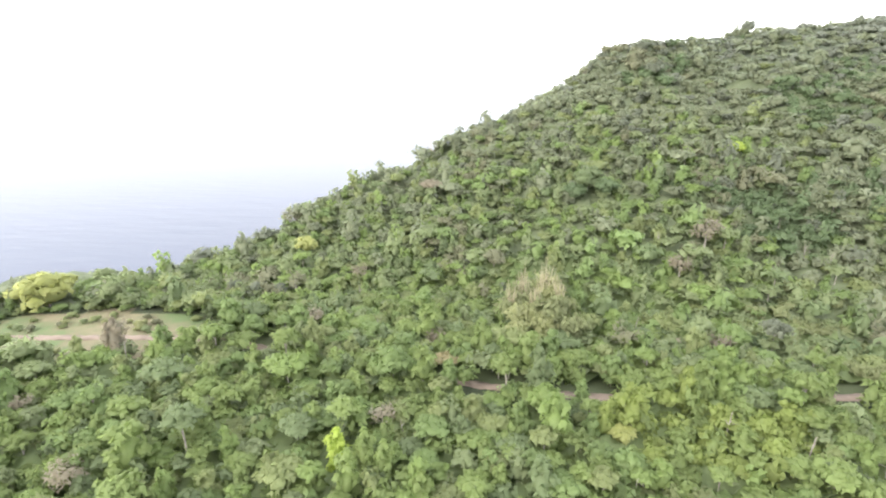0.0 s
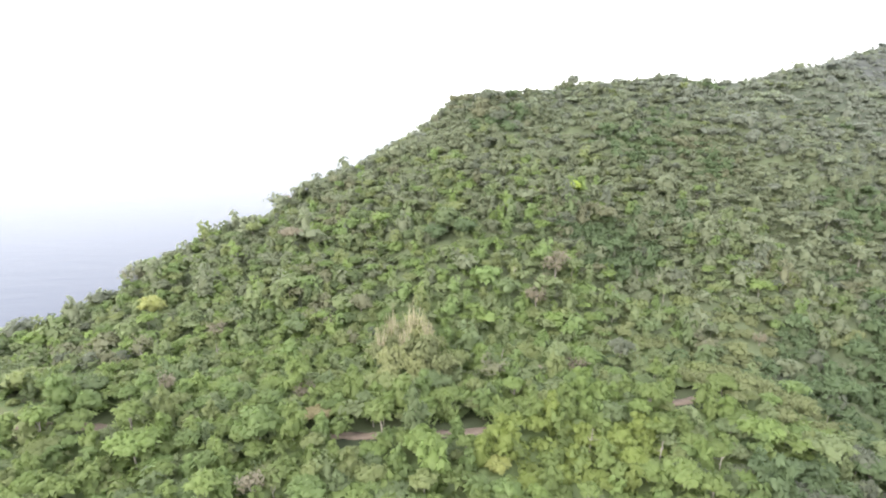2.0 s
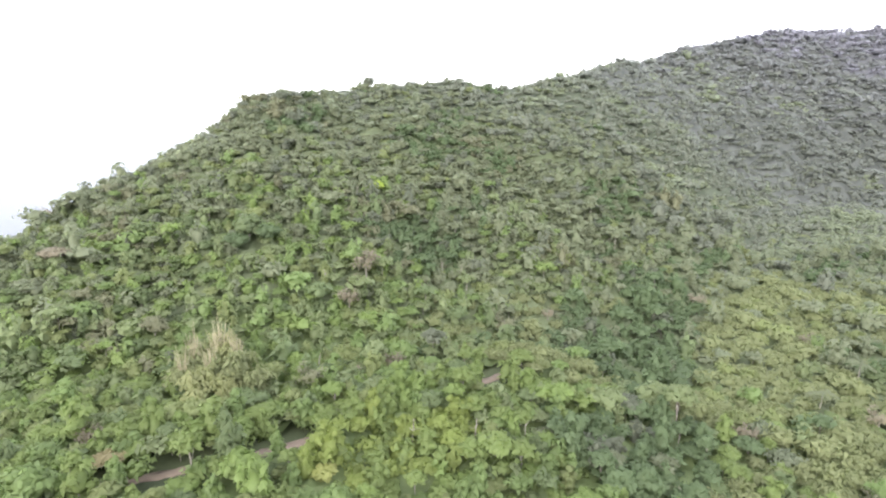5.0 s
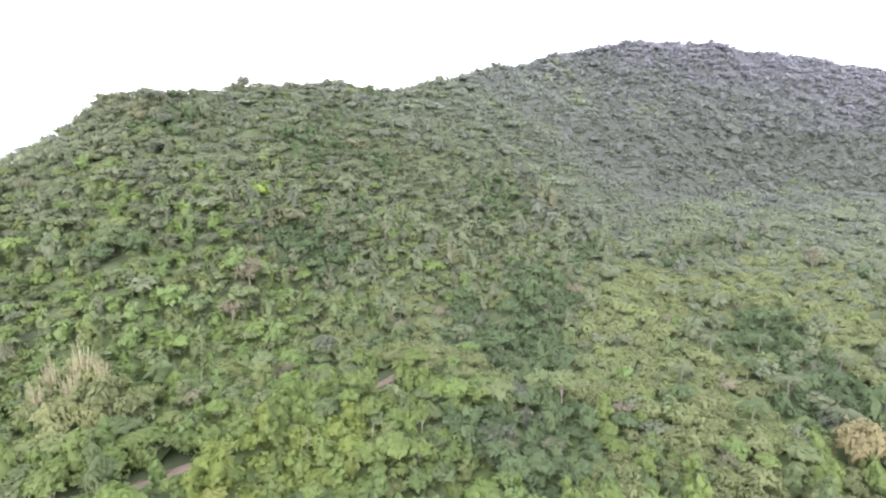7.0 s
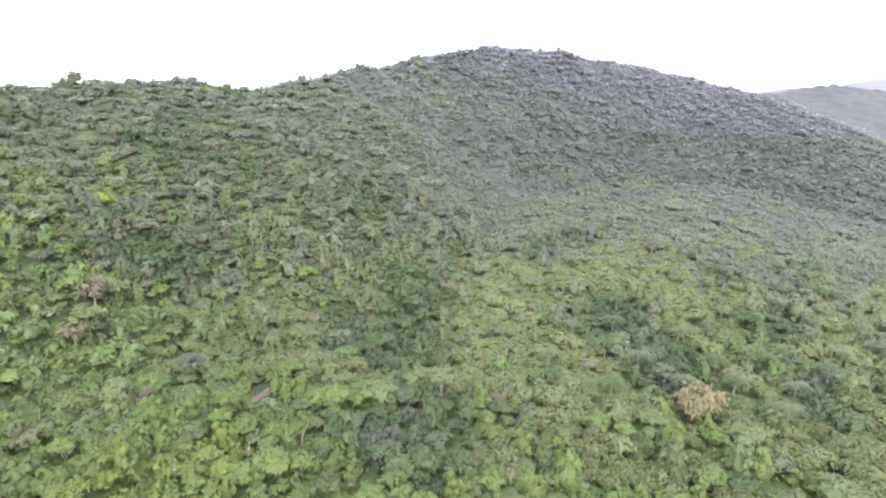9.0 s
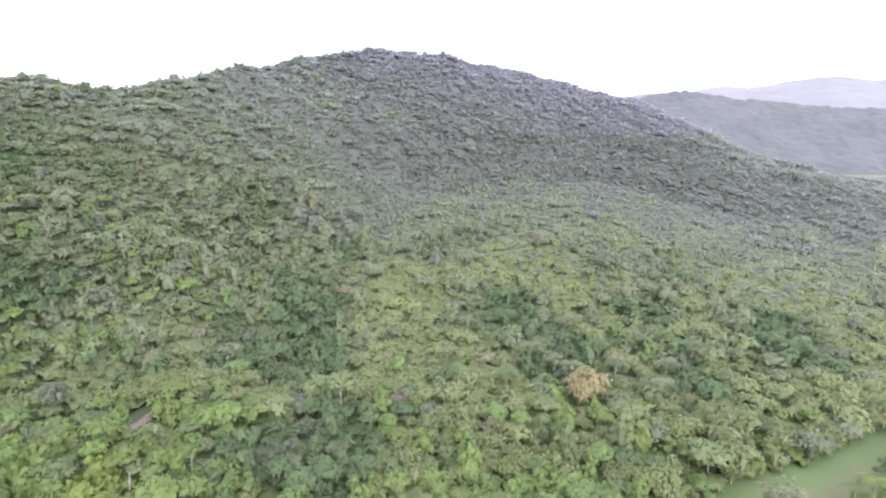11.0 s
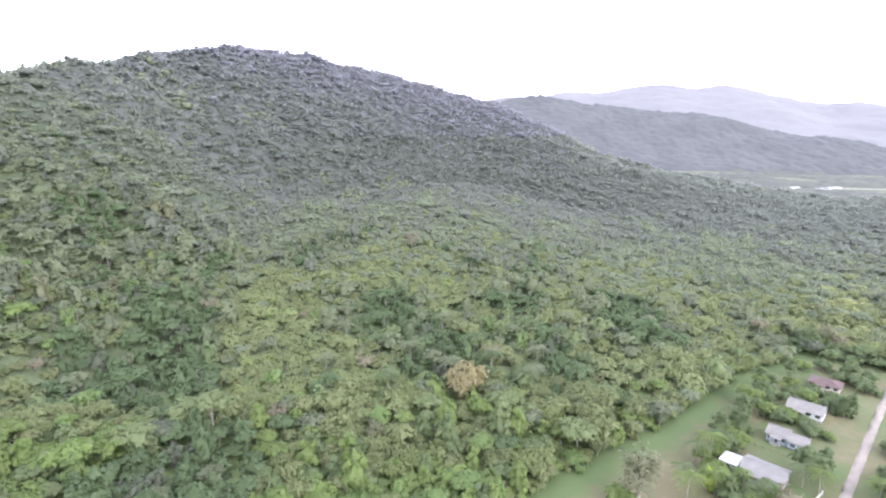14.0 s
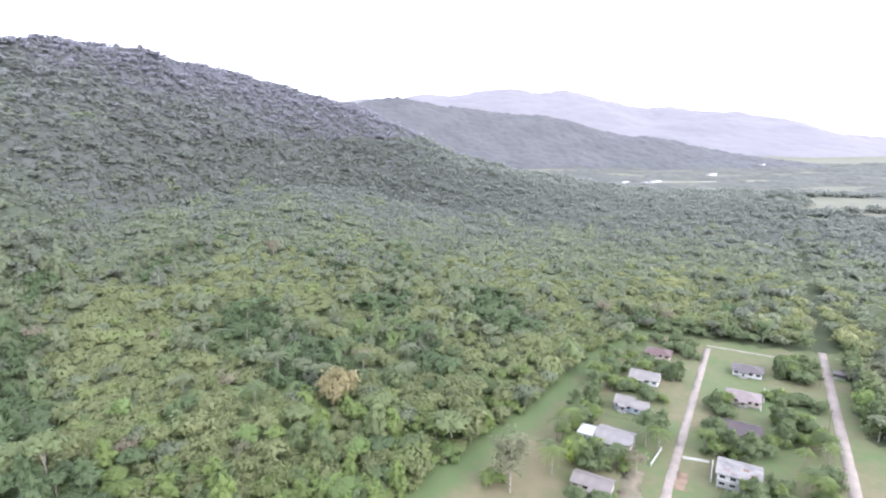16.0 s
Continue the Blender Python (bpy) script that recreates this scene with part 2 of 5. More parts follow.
def plan_height(x, y):
    u, v = to_village(x, y)
    d = np.hypot(x, y)
    # low ground: it climbs a little towards the track and up the valley, and ends at the sea
    coast = 172 + 0.9 * np.maximum(x + 60, 0) + 8 * np.sin(x / 37.0)
    inland = (1 - smooth(0, 55, y - coast)) * smooth(-190, -145, x)
    inland = np.maximum(inland, smooth(120, 260, x) * (1 - smooth(0, 60, y - 420 - 0.3 * (x - 120)))) * smooth(-420, -80, y + 0.5 * np.maximum(x - 60, 0) + 4 * np.maximum(x - 200, 0))
    low = 1.6 + 12 * smooth(25, 92, y) * (1 - smooth(70, 150, x)) + 25 * smooth(130, 470, d) * smooth(-120, 60, y) * smooth(40, 150, x) * (1 - smooth(650, 1000, x))
    base = -8 + (8 + low) * inland
    off = smooth(3300, 3800, d)
    base = base * (1 - off) - 9 * off
    h = ridge(x, y, HEADLAND)
    h = h + smooth(4, 40, h) * (3.0 * wave_noise(x, y, 95, 3) + 1.5 * wave_noise(x, y, 38, 4))
    h2 = np.maximum(ridge(x, y, MIDDLE_HILLS), ridge(x, y, FAR_RANGE))
    h2 = h2 + smooth(10, 60, h2) * (7 * wave_noise(x, y, 300, 5) + 3 * wave_noise(x, y, 110, 6))
    k = 7.0
    z = np.logaddexp(base / k, h / k) * k - k * 0.69 * np.exp(-np.abs(base - h) / k)
    z = np.where(h < 0.5, base, z)
    z = np.maximum(z, np.where(h2 > 0.5, h2, -99))
    # bench of the track and its clearing
    on = smooth(-135, -110, x) * (1 - smooth(95, 125, x))
    bench = on * (1 - smooth(3.5, 16, np.abs(y - track_y(x))))
    z = z * (1 - bench) + 15.5 * bench
    lawn = 1 - smooth(0.8, 1.5, np.hypot((x + 92) / 40.0, (y - 127) / 19.0))
    z = z * (1 - lawn) + 17.0 * lawn
    # level ground of the village and its green
    flat = smooth(-70, -40, u) * (1 - smooth(125, 170, u)) * smooth(-110, -80, v) * (1 - smooth(45, 85, v))
    return z * (1 - flat) + 0.4 * flat


def grid_axis(lo, hi, fine_lo, fine_hi, step, grow):
    a = list(np.arange(fine_lo, fine_hi + step / 2, step))
    s = step
    while a[-1] < hi:
        s *= grow
        a.append(a[-1] + s)
    s = step
    while a[0] > lo:
        s *= grow
        a.insert(0, a[0] - s)
    return np.array(a)


def mesh_object(name, verts, tris, quads, mats, tri_mat=None, quad_mat=None, tone=None, shade_smooth=False, normals=None):
    """One mesh object out of arrays of points, triangles and quads."""
    verts = np.asarray(verts, np.float32).reshape(-1, 3)
    tris = np.asarray(tris, np.int32).reshape(-1, 3)
    quads = np.asarray(quads, np.int32).reshape(-1, 4)
    nt, nq = len(tris), len(quads)
    me = bpy.data.meshes.new(name)
    me.vertices.add(len(verts))
    me.vertices.foreach_set("co", verts.ravel())
    me.loops.add(nt * 3 + nq * 4)
    me.loops.foreach_set("vertex_index", np.concatenate([tris.ravel(), quads.ravel()]))
    me.polygons.add(nt + nq)
    me.polygons.foreach_set("loop_start", np.concatenate([np.arange(nt) * 3, nt * 3 + np.arange(nq) * 4]).astype(np.int32))
    for m in mats:
        me.materials.append(m)
    if tri_mat is not None or quad_mat is not None:
        tm = np.zeros(nt, np.int32) if tri_mat is None else np.asarray(tri_mat, np.int32)
        qm = np.zeros(nq, np.int32) if quad_mat is None else np.asarray(quad_mat, np.int32)
        me.polygons.foreach_set("material_index", np.concatenate([tm, qm]))
    if tone is not None:
        me.attributes.new("tone", "FLOAT", "POINT").data.foreach_set("value", np.asarray(tone, np.float32))
    if normals is not None:
        me.attributes.new("custom_normal", "FLOAT_VECTOR", "POINT").data.foreach_set("vector", np.asarray(normals, np.float32).ravel())
    if shade_smooth or normals is not None:
        me.polygons.foreach_set("use_smooth", np.ones(nt + nq, bool))
    me.update(calc_edges=True)
    return new(name, me)


def grid_faces(nx, ny):
    i = np.arange(nx - 1)[:, None] * ny + np.arange(ny - 1)[None, :]
    return np.stack([i, i + ny, i + ny + 1, i + 1], -1).reshape(-1, 4)


def green_edge(u):
    """Where the bamboo begins beside the mown green, in the plan's units across from the village road."""
    return np.interp(u, (-60, -30, 0, 22, 48, 70, 95, 110), (54, 51, 47, 42, 40, 38, 29, 22))


def open_ground(x, y):
    """True where no forest grows, for places in metres: village, green, track, clearing, field and sea."""
    x, y = x / PLAN, y / PLAN
    u, v = to_village(x, y)
    sea_side = plan_height(x, y) < 0.1
    town = (u > -90) & (u < 106 + 0.22 * np.maximum(-v, 0)) & (v > np.where(u > 48, -42.5, -75)) & (v < green_edge(u))
    road = (np.abs(v + 36.5) < 3.2) & (u > 90) & (u < 360)
    cut = (x > -150) & (x < 95) & (np.abs(y - track_y(x)) < 2.6) & ((x < -40) | ((x > -2) & (x < 38)) | ((x > 76) & (x < 92)))
    lawn = np.hypot((x + 92) / 36.0, (y - 127) / 15.0) < 1
    d = np.hypot(x, y)
    edge = 3.5 * wave_noise(x, y, 130, 61) + 1.5 * wave_noise(x, y, 45, 62)
    hedge = np.abs(wave_noise(x, y, 170, 63)) < 0.10
    field = (d > 585 + 14 * edge) & (d < 900) & (np.degrees(np.arctan2(x, y)) > 130.5 + edge) & ~hedge
    return sea_side | town | road | cut | lawn | field, town | lawn | field


gx = grid_axis(-4800, 4800, -240, 460, 5.5, 1.08)
gy = grid_axis(-4800, 4800, -330, 400, 5.5, 1.08)
GX, GY = np.meshgrid(gx, gy, indexing="ij")
cx, cy = (GX[1:, 1:] + GX[:-1, :-1]) / 2, (GY[1:, 1:] + GY[:-1, :-1]) / 2
far_off, raised = np.hypot(cx, cy) / PLAN, height(cx, cy) > 12
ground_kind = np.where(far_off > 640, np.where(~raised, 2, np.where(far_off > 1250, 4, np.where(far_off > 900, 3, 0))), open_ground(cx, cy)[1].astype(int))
gu, gv = to_village(cx / PLAN, cy / PLAN)
ground_kind = np.where((gu > -90) & (gu < 108) & (gv > -40) & (gv < green_edge(gu) + 8), 1, ground_kind)
mu, mv = to_village(GX / PLAN, GY / PLAN)
# grass is lush beside the bamboo and among the houses, worn down the middle of the green
lushness = np.where(mv > 24, 1 - smooth(3, 11, green_edge(mu) - mv), 0.45 + 0.35 * wave_noise(mu, mv, 30, 81))
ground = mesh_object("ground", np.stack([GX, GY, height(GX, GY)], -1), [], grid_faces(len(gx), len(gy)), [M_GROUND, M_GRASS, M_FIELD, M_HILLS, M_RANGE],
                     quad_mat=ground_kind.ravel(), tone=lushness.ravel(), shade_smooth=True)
tagged(ground, "leaf-littered forest floor and mown grass in patches", "ground", kind="structure")


def strip(name, pts, width, mat, lift, label, category, wobble=0.0, seed=1):
    """A road or path laid on the ground along a line of places, with worn, uneven edges."""
    pts = np.array(pts, float)
    seg = np.hypot(*np.diff(pts, axis=0).T)
    s = np.concatenate([[0], np.cumsum(seg)])
    k = np.arange(0, s[-1], 1.6)
    p = np.stack([np.interp(k, s, pts[:, 0]), np.interp(k, s, pts[:, 1])], -1)
    for _ in range(3):
        p[1:-1] = (p[:-2] + 2 * p[1:-1] + p[2:]) / 4
    t = unit2(np.gradient(p, axis=0))
    n = np.stack([-t[:, 1], t[:, 0]], -1)
    r = np.random.RandomState(seed)
    rows = []
    for side in (-0.5, -0.49, 0, 0.49, 0.5):
        w = width * side + (r.normal(0, wobble, (len(p), 1)) if abs(side) > 0.4 else 0)
        q = p + n * w
        z = height(q[:, 0], q[:, 1]) + (lift if abs(side) < 0.5 else lift - 0.12) + (0.03 if side == 0 else 0)
        rows.append(np.concatenate([q, z[:, None]], -1))
    ob = mesh_object(name, np.stack(rows, 1), [], grid_faces(len(p), 5), [mat], shade_smooth=False)
    return tagged(ob, label, category, kind="structure")


def unit2(a):
    return a / np.maximum(np.linalg.norm(a, axis=-1, keepdims=True), 1e-9)


def vil(u, v):
    """A place in the village, in metres, from its plan: u along the road, v across it."""
    x, y = from_village(u, v)
    return x * PLAN, y * PLAN


strip("road_village", [vil(u, 0.3) for u in range(-45, 102, 4)], 2.7, M_ROAD, 0.07, "pale worn asphalt village lane", "road", 0.12, 2)
strip("road_lane", [vil(100.5, 0.9 - 2.0 * i) for i in range(16)] + [vil(100.0, -33)], 1.9, M_PATH, 0.06, "narrow pale gravel lane joining two roads", "road", 0.15, 3)
strip("road_main", [vil(u, -36.4) for u in range(-50, 118, 4)], 3.4, M_ROAD, 0.09, "pale pinkish worn asphalt road", "road", 0.08, 4)
strip("driveway", [vil(17.2 + 0.2 * i, -0.9 - 1.0 * i) for i in range(8)], 1.7, M_CONCRETE, 0.10, "pale concrete driveway slab", "driveway", 0.03, 5)
strip("road_dirt_track", [(x * PLAN, track_y(x) * PLAN) for x in range(-128, 96, 3)], 3.4, M_DIRT, 0.10, "pinkish brown dirt track along the hill foot", "track", 0.25, 6)
strip("dirt_patch", [vil(3 + 1.0 * i, -1.9) for i in range(9)], 3.2, M_DIRT2, 0.05, "bare reddish earth patch beside the lane", "bare earth", 0.4, 7)
strip("yard_earth", [vil(-9 + 1.2 * i, 6.5 + 0.2 * i) for i in range(14)], 6.0, M_YARD, 0.05, "trodden pale brown earth yard", "bare earth", 0.6, 8)

# wooded hills beyond the valley, and the far range
def crown_swell(X, Y, cell):
    """The swell of closely standing crowns, 0..1, and a tone for each crown."""
    crowns, tone = np.zeros_like(X), np.zeros_like(X)
    r = np.random.RandomState(5)
    jx, jy, jr, jt = r.rand(97, 89), r.rand(97, 89), r.uniform(0.4, 1.0, (97, 89)), r.rand(97, 89)
    ci, cj = np.floor(X / cell).astype(int), np.floor(Y / cell).astype(int)
    for a in (-1, 0, 1):
        for b2 in (-1, 0, 1):
            i, j = (ci + a) % 97, (cj + b2) % 89
            dx, dy = X - (ci + a + jx[i, j]) * cell, Y - (cj + b2 + jy[i, j]) * cell
            c = np.sqrt(np.clip(1 - (dx * dx + dy * dy) / (cell * 0.68) ** 2, 0, 1)) * jr[i, j]
            tone = np.where(c > crowns, jt[i, j], tone)
            crowns = np.maximum(crowns, c)
    return crowns, tone


def canopy(name, crest, x0, x1, y0, y1, step, cell, bump, mat, label, plain=False):
    """A far wooded hill: the land with the swell of its crowns on it."""
    xs, ys = np.arange(x0, x1, step), np.arange(y0, y1, step)
    X, Y = np.meshgrid(xs, ys, indexing="ij")
    h = ridge(X, Y, crest)
    crowns, _ = crown_swell(X, Y, cell)
    Z = plan_height(X, Y) + (2.5 + crowns * bump) * smooth(0.5, 8, h) - 6 * (1 - smooth(0, 6, h))
    q = grid_faces(len(xs), len(ys))
    if plain:
        # woods and thickets of the plain, with clearings between
        gaps = smooth(-0.45, -0.1, wave_noise(X, Y, 140, 33))
        D = np.hypot(X, Y)
        gaps = gaps * smooth(812, 850, D)
        Z = plan_height(X, Y) + crowns * bump * gaps - 1.0 * (gaps < 0.1)
        D = D.ravel()
        q = q[(D[q].min(1) > 800) & (h.ravel()[q].max(1) < 12)]
    ob = mesh_object(name, np.stack([X, Y, Z], -1) * PLAN, [], q, [mat], shade_smooth=True)
    return tagged(ob, label, "hills", kind="structure")


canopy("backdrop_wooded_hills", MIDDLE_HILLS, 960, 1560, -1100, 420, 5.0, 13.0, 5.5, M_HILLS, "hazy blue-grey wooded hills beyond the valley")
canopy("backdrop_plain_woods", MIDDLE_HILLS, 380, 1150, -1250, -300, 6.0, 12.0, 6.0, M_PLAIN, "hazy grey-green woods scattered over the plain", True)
canopy("backdrop_far_range", FAR_RANGE, 1300, 2760, -2300, 1000, 14.0, 34.0, 6.0, M_RANGE, "distant mountain range painted in pale lilac haze")

# the sea
m_sea, nd, ln, b = node_material("grey_blue_sea")
b.inputs["Base Color"].default_value = (0.082, 0.091, 0.118, 1)
b.inputs["Roughness"].default_value = 0.25
b.inputs["IOR"].default_value = 1.09
tc = nd.new("ShaderNodeTexCoord")
mp = nd.new("ShaderNodeMapping")
mp.inputs["Scale"].default_value = (0.03, 0.10, 0.1)
mp.inputs["Rotation"].default_value = (0, 0, radians(18))
nz = nd.new("ShaderNodeTexNoise")
nz.inputs["Scale"].default_value, nz.inputs["Detail"].default_value = 1.0, 8.0
bn = nd.new("ShaderNodeBump")
bn.inputs["Strength"].default_value, bn.inputs["Distance"].default_value = 0.25, 2.0
ln.new(tc.outputs["Object"], mp.inputs["Vector"])
ln.new(mp.outputs[0], nz.inputs["Vector"])
ln.new(nz.outputs["Fac"], bn.inputs["Height"])
ln.new(bn.outputs[0], b.inputs["Normal"])
sx = grid_axis(-4900, 4900, -100, 100, 100, 1.3)
SX, SY = np.meshgrid(sx, sx, indexing="ij")
sea = mesh_object("water", np.stack([SX, SY, np.full_like(SX, -2.0)], -1), [], grid_faces(len(sx), len(sx)), [m_sea])
tagged(sea, "pale grey-blue sea with light ripples", "sea", kind="structure")

# ---- plants ----
def ico(sub):
    bm = bmesh.new()
    bmesh.ops.create_icosphere(bm, subdivisions=sub, radius=1.0)
    v = np.array([p.co[:] for p in bm.verts])
    f = np.array([[p.index for p in t.verts] for t in bm.faces])
    bm.free()
    return v, f


ICO = {1: ico(1), 2: ico(2)}


class Shape:
    """Points, triangles, quads and soft normals of one plant."""

    def __init__(self):
        self.v, self.t, self.q, self.nv, self.n = [], [], [], [], 0

    def add(self, v, t=None, q=None, nv=None):
        v = np.asarray(v, float).reshape(-1, 3)
        self.nv.append(np.zeros_like(v) if nv is None else np.asarray(nv, float).reshape(-1, 3))
        if t is not None and len(t):
            self.t.append(np.asarray(t).reshape(-1, 3) + self.n)
        if q is not None and len(q):
            self.q.append(np.asarray(q).reshape(-1, 4) + self.n)
        self.v.append(v)
        self.n += len(v)

    def done(self):
        cat = lambda a, w: np.concatenate(a) if a else np.zeros((0, w), int)
        return np.concatenate(self.v), cat(self.t, 3), cat(self.q, 4), np.concatenate(self.nv)


def unit(a):
    return a / np.maximum(np.linalg.norm(a, axis=-1, keepdims=True), 1e-9)


UP = np.array((0.0, 0.0, 1.0))


def tufts(s, rng, p, out, soft, size, long=1.4, droop=0.2, level=0.45):
    """Pointed leaf sprays at the points p, lying in the crown's surface with their tips outwards."""
    k = len(p)
    face = unit(out * (1 - level) + UP * level + rng.normal(0, 0.38, (k, 3)))
    t = unit(np.cross(face, rng.normal(0, 1, (k, 3)))) + 0.7 * out * np.array((1, 1, 0))
    t[:, 2] -= droop
    t = unit(t)
    b = unit(np.cross(face, t))
    z = size * rng.uniform(0.65, 1.35, (k, 1))
    v = np.stack([p - t * z * 0.4 - b * z * 0.5, p - t * z * 0.4 + b * z * 0.5, p + t * z * long * 0.75 - UP * z * 0.1], 1)
    soft = unit(soft + 0.22 * face)
    turned = (np.cross(v[:, 1] - v[:, 0], v[:, 2] - v[:, 0]) * soft).sum(1) < 0
    v[turned] = v[turned][:, ::-1]
    s.add(v, t=np.arange(3 * k).reshape(-1, 3), nv=np.repeat(soft, 3, 0))


def tube(s, pts, radii, sides):
    pts = np.asarray(pts, float)
    a = np.arange(sides) * 6.283 / sides
    ring = np.stack([np.cos(a), np.sin(a), 0 * a], -1)
    v = np.concatenate([p + ring * r for p, r in zip(pts, radii)])
    q = [[i * sides + j, i * sides + (j + 1) % sides, (i + 1) * sides + (j + 1) % sides, (i + 1) * sides + j] for i in range(len(pts) - 1) for j in range(sides)]
    s.add(v, q=q, nv=np.tile(ring, (len(pts), 1)))


# radius, half height and height above the ground of each form of crown, how its sprays hang, and how flat its clumps are
CROWN_FORMS = {"round": (3.6, 2.4, 4.2, 0.2, 0.66), "flat": (4.4, 1.3, 5.4, 0.1, 0.5), "tall": (3.0, 3.7, 5.0, 0.3, 0.8), "draped": (2.4, 4.3, 4.6, 1.1, 1.3),
               "bush": (3.4, 2.0, 1.9, 0.25, 0.7), "emergent": (3.3, 1.5, 7.4, 0.1, 0.55), "bamboo": (3.5, 2.7, 4.3, 1.0, 1.25)}


def broadleaf(seed, form, lobes, cards, card, filled=True, limbs=3, sides=5, long=1.4, even=0.3, low=1.0, heart=0.66):
    """A tree: its crown is built of leafy clumps round a trunk with limbs. Returns crown and wood, in metres."""
    rng = np.random.RandomState(seed)
    R, H, base, droop, squash = CROWN_FORMS[form]
    base *= low
    crown, wood = Shape(), Shape()
    iv, it = ICO[1]
    wide = np.array((rng.uniform(0.85, 1.12), rng.uniform(0.85, 1.12), 1.0))
    crown.add(np.array((0, 0, base)) + iv * wide * np.array((R * heart, R * heart, H * 1.1 * heart)) * rng.uniform(0.85, 1.1, (len(iv), 1)), t=it, nv=unit(iv + 0.4 * UP))
    size = 0.40 * (10 / lobes) ** 0.4
    cents = []
    for i in range(lobes):
        a = i * 2.399 + rng.uniform(-0.5, 0.5)
        w = math.sqrt((i + 0.4) / lobes)
        if form in ("tall", "draped"):
            up = 1 - 1.9 * (i + rng.uniform(0, 1)) / lobes
            w = math.sqrt(max(1 - up * up, 0.08)) * rng.uniform(0.75, 1.05)
        else:
            up = math.sqrt(1 - 0.85 * w * w) * rng.uniform(0.7, 1.05) - 0.28 - (0.5 * rng.rand() if i % 4 == 3 else 0)
        c = np.array((math.cos(a) * w * R * 0.78, math.sin(a) * w * R * 0.78, base + up * H)) * wide
        r = R * size * rng.uniform(0.75, 1.3)
        sq = np.array((1, 1, squash))
        cents.append((c, r))
        if filled:
            crown.add(c + iv * r * 0.78 * sq * rng.uniform(0.8, 1.15, (len(iv), 1)), t=it, nv=unit(iv + 0.45 * UP))
        d = unit(rng.normal(0, 1, (cards, 3)) + np.array((0, 0, 0.45)))
        whole = unit((c - np.array((0, 0, base - 0.5 * H))) / np.array((R, R, H)))
        tufts(crown, rng, c + d * r * sq * rng.uniform(0.75, 1.12, (cards, 1)), d, unit(0.6 * d + 0.5 * whole + even * UP), card, long, droop, 0.5 if droop < 0.5 else 0.1)
    lean = rng.uniform(-0.4, 0.4, 2)
    tube(wood, [(0, 0, -1.2), (lean[0] * 0.3, lean[1] * 0.3, base * 0.4), (lean[0], lean[1], base + 0.2 * H)], (0.24, 0.17, 0.08), sides)
    for i in range(limbs):
        c, r = cents[(i * 2 + 1) % len(cents)]
        z0 = base * rng.uniform(0.45, 0.75)
        f = np.array((lean[0] * z0 / base, lean[1] * z0 / base, z0))
        tube(wood, [f, f * 0.45 + c * 0.55 + np.array((0, 0, 0.3)), c + np.array((0, 0, r * 0.4))], (0.11, 0.07, 0.03), max(3, sides - 2))
    return crown.done(), wood.done()


def bamboo(seed, plumes, cards, card, bare_tips=False):
    """A clump of arching bamboo: feathery plumes that hang over at their tips; or old culms with bare tips."""
    rng = np.random.RandomState(seed)
    crown, wood = Shape(), Shape()
    iv, it = ICO[1]
    crown.add(np.array((0, 0, 3.2)) + iv * np.array((1.3, 1.3, 2.8)) * rng.uniform(0.8, 1.1, (len(iv), 1)), t=it, nv=unit(iv + 0.4 * UP))
    for i in range(plumes):
        a = i * 2.399 + rng.uniform(-0.3, 0.3)
        reach, top = rng.uniform(1.0, 4.5), rng.uniform(5.8, 9.2)
        k = np.linspace(0, 1, 7)[:, None]
        out = np.array((math.cos(a), math.sin(a), 0))
        arc = out * reach * k ** 1.7 + UP * (top * np.sin(k * 2.05))
        arc[:, 2] -= 0.6
        tube(wood, arc[[0, 2, 4]], (0.07, 0.05, 0.025), 3)
        if bare_tips:
            for k2 in range(2):
                tip = out * reach * rng.uniform(0.1, 0.6) + UP * (top * rng.uniform(1.2, 1.5)) + rng.normal(0, 0.4, 3)
                tube(wood, [arc[2], (arc[2] + tip) / 2, tip], (0.08, 0.07, 0.04), 3)
        m = rng.uniform(0.34, 1.0, (cards, 1)) ** 0.8
        idx = m[:, 0] * 6
        lo = np.minimum(idx.astype(int), 5)
        p = arc[lo] + (arc[lo + 1] - arc[lo]) * (idx - lo)[:, None]
        side = rng.normal(0, 0.62, (cards, 3)) * np.array((1, 1, 0.8))
        d = unit(side + out * 0.3 + 0.3 * UP)
        tufts(crown, rng, p + side, d, unit(d + 0.35 * out + 0.4 * UP), card, 2.2, 1.0, 0.15)
    return crown.done(), wood.done()


